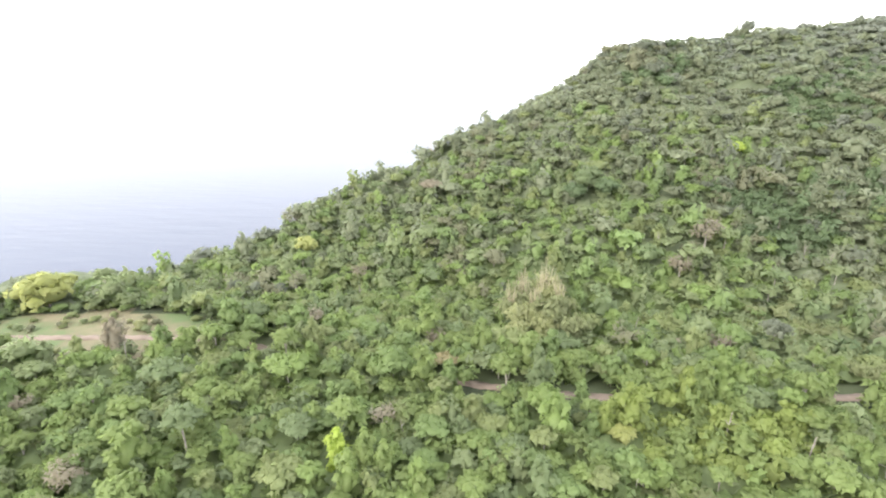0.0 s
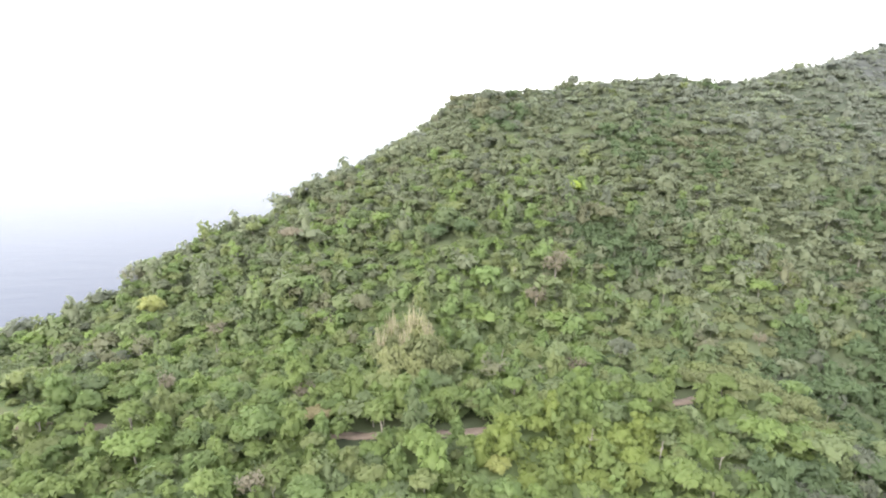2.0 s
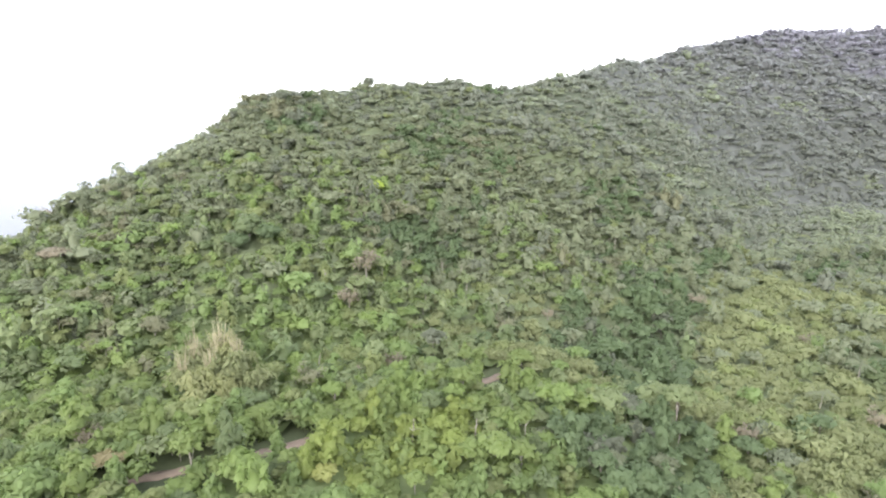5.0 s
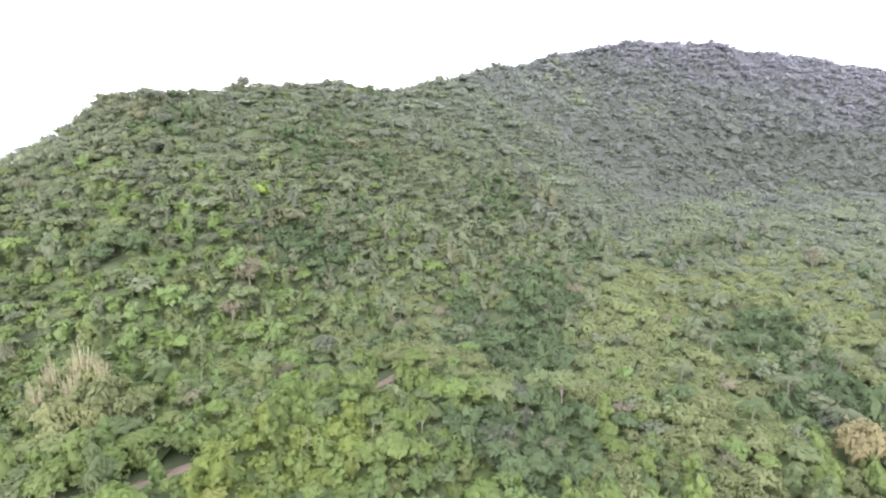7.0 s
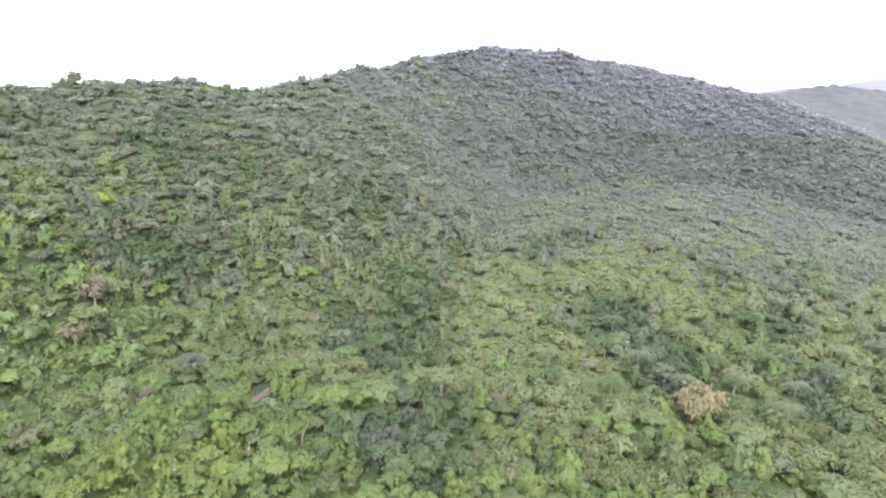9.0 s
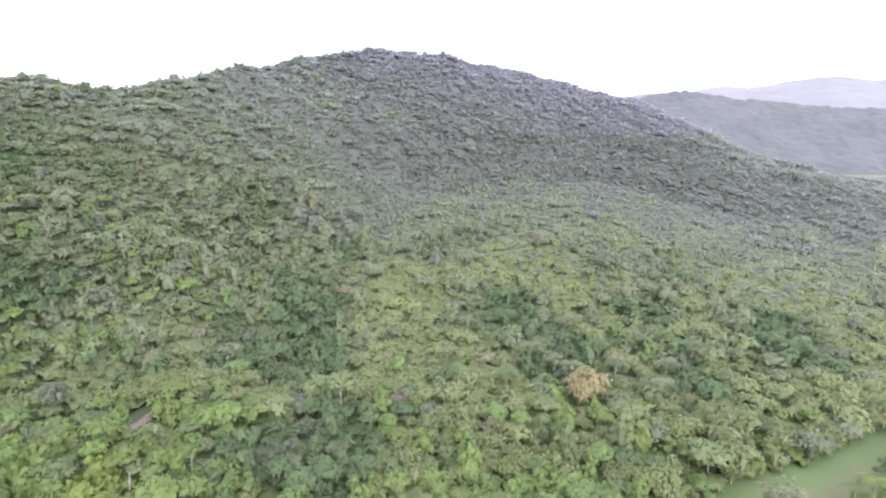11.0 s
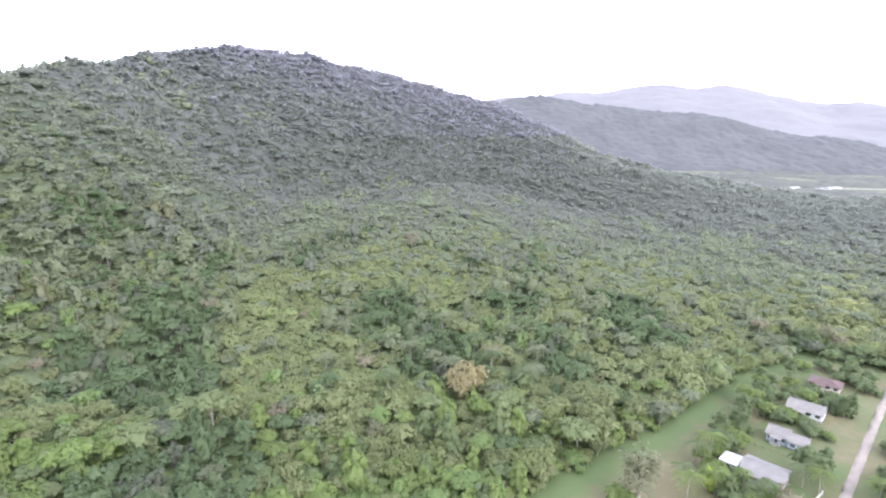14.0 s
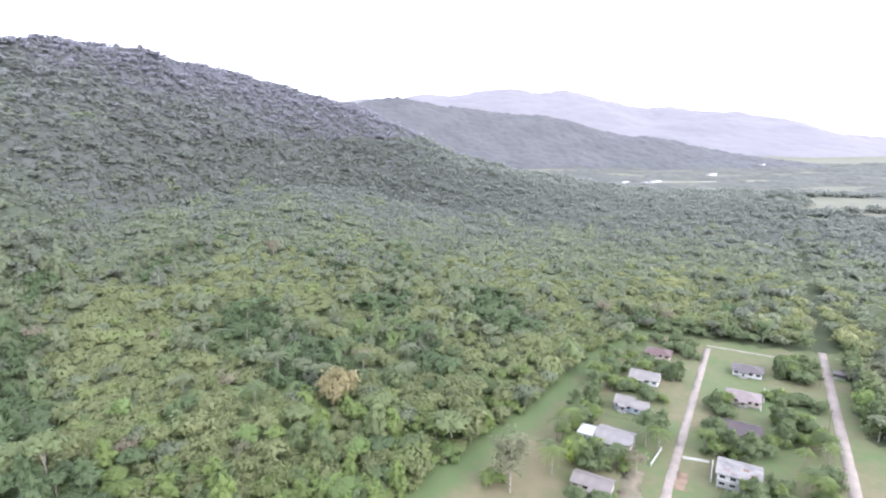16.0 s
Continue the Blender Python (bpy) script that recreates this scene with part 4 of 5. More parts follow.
M_ROOF = {
    "grey": sheet_roof("light_grey_roof_sheets", (0.128, 0.118, 0.113), (0.182, 0.167, 0.159)),
    "steel": sheet_roof("blue_grey_roof_sheets", (0.130, 0.121, 0.120), (0.182, 0.169, 0.168)),
    "red": sheet_roof("red_brown_roof_sheets", (0.062, 0.034, 0.034), (0.090, 0.052, 0.050)),
    "maroon": sheet_roof("dark_maroon_roof_sheets", (0.040, 0.028, 0.032), (0.060, 0.042, 0.046)),
    "plum": sheet_roof("plum_brown_roof_sheets", (0.058, 0.048, 0.052), (0.082, 0.068, 0.072)),
    "pink": sheet_roof("faded_pink_roof_sheets", (0.125, 0.098, 0.098), (0.175, 0.140, 0.138)),
    "brown": sheet_roof("brown_grey_roof_sheets", (0.110, 0.096, 0.091), (0.154, 0.134, 0.127)),
    "patched": sheet_roof("rust_streaked_roof_sheets", (0.108, 0.102, 0.106), (0.228, 0.214, 0.206)),
    "flat": surface("white_flat_roof", (0.30, 0.30, 0.30), (0.42, 0.42, 0.42), 0.4, 0.7, fine=4),
}
m_glass, gnd, gln, gb = node_material("dark_window_glass")
gb.inputs["Base Color"].default_value = (0.02, 0.025, 0.03, 1)
gb.inputs["Roughness"].default_value = 0.12
M_TRIM = surface("white_trim", (0.36, 0.36, 0.35), (0.46, 0.46, 0.45), 1.0, 0.6)
M_WOOD = surface("weathered_timber", (0.09, 0.07, 0.05), (0.17, 0.13, 0.10), 1.5, 0.85, bump=0.2)
M_DOOR = surface("dark_painted_door", (0.045, 0.035, 0.03), (0.07, 0.055, 0.045), 1.5, 0.5)
M_RUST = surface("rusted_sheet", (0.11, 0.065, 0.05), (0.17, 0.11, 0.085), 1.0, 0.8)
M_STEP = surface("concrete_steps", (0.20, 0.20, 0.19), (0.29, 0.28, 0.26), 0.8, 0.9)


def part(name, bm, material, parent, label=""):
    me = bpy.data.meshes.new(name)
    bm.to_mesh(me)
    bm.free()
    me.materials.append(material)
    ob = new(name, me)
    ob.parent = parent
    return tagged(ob, label)


def box(x0, x1, y0, y1, z0, z1, bevel=0.0, bm=None):
    b = bm or bmesh.new()
    made = bmesh.ops.create_cube(b, size=1.0, matrix=Matrix.LocRotScale(((x0 + x1) / 2, (y0 + y1) / 2, (z0 + z1) / 2), None, (x1 - x0, y1 - y0, z1 - z0)))
    if bevel:
        edges = list({e for v in made["verts"] for e in v.link_edges})
        bmesh.ops.bevel(b, geom=edges, offset=bevel, segments=1, affect="EDGES")
    return b


def prism(points, y0, y1):
    """A solid with that outline in x and z, from y0 to y1."""
    b = bmesh.new()
    f = [b.verts.new((x, y0, z)) for x, z in points]
    g = [b.verts.new((x, y1, z)) for x, z in points]
    b.faces.new(f)
    b.faces.new(g[::-1])
    for i in range(len(points)):
        j = (i + 1) % len(points)
        b.faces.new((f[j], f[i], g[i], g[j]))
    bmesh.ops.recalc_face_normals(b, faces=b.faces)
    return b


def window(parent, x, y, z, w, h, turned=False):
    """A window with a proud frame, a middle bar and dark glass; turned: in a gable wall."""
    def put(a0, a1, d0, d1, z0, z1, bm=None):
        return box(a0, a1, d0, d1, z0, z1, 0, bm) if turned else box(d0, d1, a0, a1, z0, z1, 0, bm)
    a, d = (x, y) if turned else (y, x)
    pane = part("window", put(a - w / 2, a + w / 2, d - 0.06, d + 0.02, z, z + h), m_glass, parent, "dark glass window with white frame")
    f = put(a - w / 2 - 0.08, a - w / 2, d - 0.10, d + 0.02, z - 0.08, z + h + 0.08)
    put(a + w / 2, a + w / 2 + 0.08, d - 0.10, d + 0.02, z - 0.08, z + h + 0.08, f)
    put(a - w / 2, a + w / 2, d - 0.10, d + 0.02, z + h, z + h + 0.08, f)
    put(a - w / 2, a + w / 2, d - 0.13, d + 0.02, z - 0.08, z, f)
    put(a - 0.03, a + 0.03, d - 0.09, d - 0.055, z, z + h, f)
    part("window_frame", f, M_TRIM, pane)


def gable_roof(parent, x0, x1, y0, y1, z, rise, mat, over=0.55, thick=0.14):
    """Two sloping slabs that meet at a ridge along y, with a ridge cap."""
    xm = (x0 + x1) / 2
    half = (x1 - x0) / 2 + over
    drop = rise * over / ((x1 - x0) / 2)
    for s in (-1, 1):
        e = xm + s * half
        part("roof_slope", prism([(e, z - drop), (xm, z + rise), (xm, z + rise + thick), (e, z - drop + thick)], y0 - over, y1 + over), mat, parent)
    part("ridge_cap", box(xm - 0.18, xm + 0.18, y0 - over - 0.02, y1 + over + 0.02, z + rise + thick - 0.05, z + rise + thick + 0.05, 0.03), mat, parent)


def hip_roof(parent, x0, x1, y0, y1, z, rise, mat, over=0.6, thick=0.14):
    x0, x1, y0, y1 = x0 - over, x1 + over, y0 - over, y1 + over
    xm, k = (x0 + x1) / 2, (x1 - x0) / 2
    z -= 0.25
    b = bmesh.new()
    low = [b.verts.new((x, y, z)) for x, y in ((x0, y0), (x1, y0), (x1, y1), (x0, y1))]
    eave = [b.verts.new((x, y, z + thick)) for x, y in ((x0, y0), (x1, y0), (x1, y1), (x0, y1))]
    r0, r1 = b.verts.new((xm, y0 + k, z + rise + thick)), b.verts.new((xm, y1 - k, z + rise + thick))
    b.faces.new(low[::-1])
    for i in range(4):
        j = (i + 1) % 4
        b.faces.new((low[i], low[j], eave[j], eave[i]))
    b.faces.new((eave[0], eave[1], r0))
    b.faces.new((eave[1], eave[2], r1, r0))
    b.faces.new((eave[2], eave[3], r1))
    b.faces.new((eave[3], eave[0], r0, r1))
    bmesh.ops.recalc_face_normals(b, faces=b.faces)
    part("roof", b, mat, parent)


HOUSE_TURN = math.degrees(math.atan2(ROAD_U[1], ROAD_U[0]))


def house(u, v, length, depth, eave, rise, roof, wall, label, hip=False, floor=0.5, porch=True, windows=4, group="village houses"):
    """A bungalow: its front wall is at x = 0 and looks down -x; y runs along its length."""
    x, y = vil(u, v)
    root = new("house")
    root.matrix_basis = pose(x, y, float(height(x, y)) - 0.02, 0, 0, HOUSE_TURN)
    root.scale = (0.92, 0.92, 0.90)
    tagged(root, label, "house", group)
    a, b2 = -length / 2, length / 2
    part("plinth", box(-0.05, depth + 0.05, a - 0.05, b2 + 0.05, -0.3, floor, 0.03), M_STEP, root, "grey concrete plinth")
    xm = depth / 2
    top = [(0, floor), (depth, floor), (depth, eave)] + ([] if hip else [(xm, eave + rise - 0.02)]) + [(0, eave)]
    part("wall", prism(top, a, b2), M_WALL[wall], root)
    (hip_roof if hip else gable_roof)(root, 0, depth, a, b2, eave, rise, M_ROOF[roof])
    h0 = floor + 0.95
    for i in range(windows):
        w = a + length * (i + 0.5) / windows
        if porch and i == windows // 2:
            continue
        window(root, 0, w, h0, length / windows * 0.52, 1.15)
    for y0 in (a,):
        window(root, depth * 0.3, y0, h0, 1.3, 1.1, True)
        window(root, depth * 0.7, y0, h0, 1.3, 1.1, True)
    if porch:
        w = a + length * (windows // 2 + 0.5) / windows
        door = part("door", box(-0.06, 0.02, w - 0.45, w + 0.45, floor + 0.05, floor + 2.05, 0.02), M_DOOR, root, "dark painted front door")
        part("door_frame", box(-0.09, -0.065, w - 0.55, w + 0.55, floor + 2.05, floor + 2.15), M_TRIM, door)
        part("porch_slab", box(-1.9, -0.055, w - 1.7, w + 1.7, -0.3, floor - 0.06, 0.03), M_STEP, root)
        for s in (-1.55, 1.55):
            part("porch_post", box(-1.8, -1.68, w + s - 0.06, w + s + 0.06, floor - 0.06, eave - 0.45, 0.01), M_TRIM, root)
        part("porch_roof", prism([(-2.15, eave - 0.52), (-0.02, eave - 0.12), (-0.02, eave - 0.02), (-2.15, eave - 0.42)], w - 1.95, w + 1.95), M_ROOF[roof], root)
        for r0 in (w - 1.49, w + 0.5):
            part("railing", box(-1.78, -1.70, r0, r0 + 0.99, floor + 0.75, floor + 0.83), M_TRIM, root, "white porch railing")
        for i in range(2):
            part("step", box(-2.2 - 0.3 * i, -1.9 - 0.3 * i, w - 0.6, w + 0.6, -0.3, floor - 0.06 - 0.18 * (i + 1), 0.02), M_STEP, root)
    return root


house(77.5, 15.0, 11.6, 8.2, 3.0, 1.7, "red", "cream", "small cream house with a red-brown sheet roof", hip=True)
house(53.5, 15.3, 12.2, 8.8, 3.4, 2.1, "grey", "white", "white house with a light grey gable roof", floor=0.8)
h3 = house(33.5, 17.3, 6.6, 7.6, 3.4, 1.9, "grey", "blue", "pale blue house with two grey gable roofs", windows=3)
# its second wing, set forward under a roof of its own
wing = part("wing_wall", prism([(-0.8, 0.4), (6.4, 0.4), (6.4, 3.1), (2.8, 4.7), (-0.8, 3.1)], -9.4, -3.6), M_WALL["blue"], h3)
gable_roof(h3, -0.8, 6.4, -9.4, -3.9, 3.1, 1.7, M_ROOF["grey"], 0.45)
window(h3, -0.8, -7.8, 1.3, 1.3, 1.1)
window(h3, -0.8, -5.4, 1.3, 1.3, 1.1)
h4 = house(12.2, 15.2, 12.4, 9.2, 3.2, 1.6, "steel", "grey", "grey house with a broad blue-grey sheet roof", windows=4)
part("side_roof", prism([(4.8, 4.6), (9.8, 3.3), (9.8, 3.45), (4.8, 4.75)], 3.0, 6.75), M_ROOF["grey"], h4, "lighter roof sheets over the back")
# white flat-roofed store beside it
sx_, sy_ = vil(12.4, 22.4)
store = tagged(new("store_building"), "low store with a plain white flat roof", "shed", "village houses")
store.matrix_basis = pose(sx_, sy_, 0.5, 0, 0, HOUSE_TURN)
part("wall", box(0, 6.2, -2.6, 2.4, -0.3, 2.6, 0.03), M_WALL["white"], store)
part("roof", box(-0.35, 6.6, -2.75, 2.8, 2.6, 2.78, 0.04), M_ROOF["flat"], store, "white flat roof slab")
part("door", box(-0.05, 0.02, -0.5, 0.5, 0.05, 2.05, 0.02), M_DOOR, store)
h5 = house(-8.6, 15.2, 12.0, 6.8, 2.9, 1.3, "brown", "cream", "low house with a brown-grey sheet roof", porch=False, windows=4)
part("lean_to_roof", prism([(-2.6, 2.3), (-0.6, 2.75), (-0.6, 2.85), (-2.6, 2.4)], -6.3, 0.5), M_ROOF["brown"], h5, "brown lean-to roof")
for yy in (-6.0, -3.0, 0.2):
    part("lean_to_post", box(-2.45, -2.35, yy - 0.05, yy + 0.05, -0.3, 2.32), M_WOOD, h5)
house(76.5, -13.2, 12.0, 8.4, 3.2, 1.7, "plum", "white", "white house with a plum-brown hip roof", hip=True)
h7 = house(54.2, -12.8, 12.6, 8.8, 3.1, 1.7, "pink", "cream", "cream house with a faded pink roof", hip=True, windows=5)
part("carport_wall", box(-1.2, -1.0, -6.9, -6.3, -0.3, 2.4, 0.02), M_WALL["white"], h7, "white carport pillar")
house(33.2, -13.0, 12.6, 8.6, 3.1, 1.9, "maroon", "cream", "cream house with a dark maroon roof", windows=5)
h9 = house(8.6, -13.4, 12.2, 9.6, 5.4, 1.5, "patched", "white", "two-storey white house with rust-streaked roof sheets", floor=0.4, porch=False, windows=4)
for i in range(4):
    window(h9, 0, -4.6 + 3.05 * i, 3.7, 1.5, 1.1)
part("balcony_slab", box(-1.3, -0.01, -6.0, 6.0, 2.95, 3.1, 0.02), M_STEP, h9)
for i in range(5):
    part("balcony_post", box(-1.25, -1.13, -5.9 + 2.92 * i, -5.78 + 2.92 * i, -0.3, 2.95), M_TRIM, h9)
part("balcony_rail", box(-1.27, -1.19, -6.0, 6.0, 3.85, 3.95), M_TRIM, h9, "white balcony rail")
for k, (xx, yy, ww, dd, mt) in enumerate([(0.6, -4.2, 2.2, 1.6, M_RUST), (2.2, 0.5, 1.4, 2.4, M_ROOF["grey"]), (1.2, 3.6, 2.0, 1.2, M_ROOF["pink"]), (2.8, -1.8, 1.6, 1.0, M_RUST), (0.2, 1.6, 1.2, 0.9, M_ROOF["pink"])]):
    zz = lambda q: 5.4 + 1.5 * q / 4.8 + 0.16
    part("roof_patch", prism([(xx, zz(xx)), (xx + dd, zz(xx + dd)), (xx + dd, zz(xx + dd) + 0.03), (xx, zz(xx) + 0.03)], yy - ww / 2, yy + ww / 2), mt, h9, "odd roof sheet laid as a patch")

# a small roadside shelter by the main road
sx_, sy_ = vil(91.0, -39.6)
shed = tagged(new("roadside_shelter"), "small roadside shelter with a grey roof and pale base", "shelter")
shed.matrix_basis = pose(sx_, sy_, float(height(sx_, sy_)), 0, 0, HOUSE_TURN)
part("base_slab", box(-1.4, 1.4, -2.0, 2.0, -0.3, 0.3, 0.03), M_CONCRETE, shed)
for a in (-1.2, 1.2):
    for b3 in (-1.8, 1.8):
        part("post", box(a - 0.07, a + 0.07, b3 - 0.07, b3 + 0.07, 0.3, 2.4), M_WOOD, shed)
part("back_wall", box(1.27, 1.4, -2.0, 2.0, 0.3, 2.3), M_WALL["grey"], shed)
part("roof", prism([(-1.9, 2.3), (1.9, 2.6), (1.9, 2.7), (-1.9, 2.4)], -2.4, 2.4), M_ROOF["plum"], shed)


def garden_wall(u0, v0, u1, v1, label):
    """A low boundary wall of pale blocks with a coping and end pillars."""
    (x0, y0), (x1, y1) = vil(u0, v0), vil(u1, v1)
    n = math.hypot(x1 - x0, y1 - y0)
    ob = tagged(new("garden_wall"), label, "wall", "garden walls")
    ob.matrix_basis = pose(x0, y0, float(height(x0, y0)), 0, 0, math.degrees(math.atan2(y1 - y0, x1 - x0)))
    part("wall", box(0, n, -0.09, 0.09, -0.3, 0.95), M_CONCRETE, ob)
    part("coping", box(-0.05, n + 0.05, -0.14, 0.14, 0.95, 1.03, 0.02), M_TRIM, ob)
    for a in (-0.2, n + 0.2):
        part("pillar", box(a - 0.2, a + 0.2, -0.2, 0.2, -0.3, 1.25, 0.03), M_TRIM, ob)


garden_wall(9.5, 5.2, 17.5, 4.2, "low pale block wall beside the lane")
garden_wall(10.0, -7.9, 17.8, -7.7, "low pale block wall beside the driveway")
garden_wall(68.2, -18.4, 60.0, -18.2, "low pale block wall behind a house")


def fence(u0, v0, u1, v1, label):
    (x0, y0), (x1, y1) = vil(u0, v0), vil(u1, v1)
    n = math.hypot(x1 - x0, y1 - y0)
    ob = tagged(new("fence"), label, "fence", "garden fences")
    ob.matrix_basis = pose(x0, y0, float(height(x0, y0)), 0, 0, math.degrees(math.atan2(y1 - y0, x1 - x0)))
    for i in range(int(n / 2.4) + 1):
        part("post", box(2.4 * i - 0.05, 2.4 * i + 0.05, -0.05, 0.05, -0.3, 1.25), M_WOOD, ob)
    for z in (0.5, 1.05):
        part("rail", box(-0.05, n + 0.05, 0.055, 0.09, z - 0.04, z + 0.04), M_WOOD, ob)


fence(64.5, -18.5, 62.0, -33.5, "weathered post-and-rail fence between gardens")
fence(28.0, 24.5, 28.5, 4.0, "weathered post-and-rail fence beside a garden")


def pole(u, v):
    """A timber power pole with a cross-arm and insulators."""
    x, y = vil(u, v)
    ob = tagged(new("power_pole"), "grey weathered timber power pole with a cross-arm", "pole", "power poles")
    ob.matrix_basis = pose(x, y, float(height(x, y)), 0, 0, HOUSE_TURN)
    b = bmesh.new()
    bmesh.ops.create_cone(b, segments=8, radius1=0.15, radius2=0.1, depth=8.6, cap_ends=True, matrix=pose(0, 0, 4.0))
    part("shaft", b, M_WOOD, ob)
    part("cross_arm", box(-0.06, 0.06, -0.9, 0.9, 7.75, 7.87), M_WOOD, ob)
    for s in (-0.8, 0, 0.8):
        b = bmesh.new()
        bmesh.ops.create_cone(b, segments=6, radius1=0.06, radius2=0.04, depth=0.16, cap_ends=True, matrix=pose(0, s, 7.95))
        part("insulator", b, M_TRIM, ob)


for u in (20, 50, 80):
    pole(u, -33.6)

# buildings far across the plain
for (px, py, ln_, tall, rf) in [(773, -402, 26, 5.0, "flat"), (768, -432, 16, 4.0, "flat"), (766, -449, 30, 6.0, "flat"), (905, -640, 30, 5, "grey"), (1010, -830, 34, 5, "flat")]:
    x, y = px * PLAN, py * PLAN
    far = tagged(new("far_building"), "long low white building across the plain", "building", "buildings across the plain")
    far.matrix_basis = pose(x, y, float(height(x, y)) - 0.1, 0, 0, 28)
    part("wall", box(-5, 5, -ln_ / 2, ln_ / 2, -1, tall), M_WALL["white"], far)
    part("roof", prism([(-5.6, tall), (5.6, tall), (5.6, tall + 0.3), (0, tall + 1.8), (-5.6, tall + 0.3)], -ln_ / 2 - 0.6, ln_ / 2 + 0.6), M_ROOF[rf], far)
    for i in range(5):
        part("window", box(-5.08, -4.98, -ln_ * 0.4 + ln_ * 0.2 * i - 1, -ln_ * 0.4 + ln_ * 0.2 * i + 1, 1.2, 2.8), m_glass, far)
strip("road_across_plain", [((790 - 0.10 * i) * PLAN, (-470 - 1.9 * i) * PLAN) for i in range(0, 95)], 9.0, M_CONCRETE, 1.8, "pale raised road across the plain", "road", 0.3, 9)

# ---- trees that stand out one by one ----
def single(kind, proto, leaf, px, py, size, label, category="tree", group="", turn=0.0, stretch=1.0):
    """A tree at a place of the plan."""
    return tree_thing(kind, proto, leaf, label, category, group, px * PLAN, py * PLAN, size * PLAN, turn, stretch)


# on the hillside and the headland
single("flowering_tree", BROAD, "gold", -113, 145, 2.3, "broad tree covered in yellow blossom beside the clearing", turn=20)
single("flowering_tree", NEAR[5], "gold", -46, 176, 1.15, "pale yellow flowering tree on the slope", turn=70, stretch=1.1)
single("lime_tree", NEAR[1], "lime", -18.7, 80.5, 0.95, "bright lime-green young tree among darker trees", turn=40)
single("lime_tree", NEAR[5], "lime", 107, 201, 0.95, "bright lime-green tree high on the slope", turn=10)
single("olive_tree", NEAR[5], "gold", 32.9, 86, 0.8, "yellow-green tree near the track", turn=110)
single("dry_tree", BARE[0], "dry", 80, 160, 1.45, "leafless pinkish grey tree on the slope", turn=15)
single("dry_tree", NEAR[0], "rust", 75, 157, 1.05, "dull reddish brown tree on the slope", turn=95)
single("dry_tree", BARE[2], "dry", 69, 150, 1.05, "dry reddish brown tree on the slope", turn=200)
single("dry_tree", NEAR[5], "rust", 16, 162, 1.15, "brownish half-bare tree on the slope", turn=30)
single("dry_tree", NEAR[2], "dry", -4, 205, 1.1, "pale dry tree near the skyline", turn=160)
single("dry_tree", BARE[1], "dry", -79, 120.5, 0.75, "pale leafless tree at the clearing's edge", turn=45)
single("dry_tree", NEAR[2], "orange", 0.8, 109.5, 0.72, "orange-brown withered tree beside the track", turn=30)
single("dry_tree", BARE[1], "dry", 57, 117.5, 0.7, "pale broken trunks with few leaves", turn=200)
single("dry_tree", BARE[0], "dry", -1.7, 121, 0.8, "pale forked dead tree above the track", turn=120)
single("dry_tree", BARE[0], "dry", 295.5, 43.5, 1.3, "pinkish dry tree in the valley", turn=30)
single("dark_tree", NEAR[0], "dark", 50, 187, 1.55, "broad dark green tree on the slope", turn=60)
single("dark_tree", NEAR[5], "deep", 55, 183, 1.35, "broad dark green tree on the slope", turn=200)
single("dark_tree", NEAR[5], "deep", 44.5, 183, 1.35, "broad dark green tree on the slope", turn=120)
for i, (px, py, sz) in enumerate([(22, 139, 1.25), (28, 141, 1.3), (18, 134, 1.05), (31, 136, 1.1), (24, 132, 1.15), (20, 127, 1.05), (29, 128, 1.2), (25, 123, 1.0), (32, 122, 0.95), (18, 121, 0.9)]):
    single("bamboo_clump", BAMBOO_OLD[i % 2] if py > 131 else BAMBOO_NEAR[i % 3], "straw" if i % 2 else "bamboo", px, py, sz, "tall pale yellow-green bamboo clump with bare tips", "bamboo", "bamboo on the slope", turn=67 * i, stretch=1.15)
single("bamboo_clump", BAMBOO_NEAR[1], "orange", 147, 7.5, 1.3, "withering orange-yellow bamboo clump in the valley", "bamboo", "", turn=10)
single("bamboo_clump", BAMBOO_NEAR[0], "orange", 150.5, 5, 1.25, "withering orange-yellow bamboo clump in the valley", "bamboo", "", turn=80)

# shrubs round the clearing
rng = np.random.RandomState(35)
for i in range(24):
    a = 0.05 + 3.0 * i / 23
    k = 0.92 + 0.2 * rng.rand()
    single("shrub", NEAR[7], ("mid", "olive", "dark", "vine")[i % 4], -92 + 37 * k * math.cos(a), 127 + 15.5 * k * math.sin(a), 0.42 + 0.3 * rng.rand(), "low green shrub at the edge of the grassy clearing", "bush", "shrubs round the clearing", turn=rng.rand() * 360)

rng = np.random.RandomState(36)
for i in range(80):
    a, k = rng.uniform(0, 6.283), math.sqrt(rng.rand())
    px, py = -90 + 38 * k * math.cos(a), 124 + 14 * k * math.sin(a)
    if abs(py - track_y(px)) > 3.2:
        single("shrub", NEAR[7], ("olive", "rust", "straw", "moss")[i % 4], px, py, 0.2 + 0.22 * rng.rand(), "low olive shrub in the rough grass of the clearing", "bush", "shrubs on the clearing", turn=rng.rand() * 360)

# palms that stand above the valley's bamboo
rng = np.random.RandomState(31)
for i, (px, py) in enumerate(PALM_SPOTS):
    single("palm", PALMS[i % 2], "sage" if i % 3 else "deep", px, py, 1.1 + 0.25 * rng.rand(), "dark green palm with drooping fronds in the bamboo", "palm", "palms in the valley", turn=rng.rand() * 360)

# low growth where the bamboo meets the green
rng = np.random.RandomState(37)
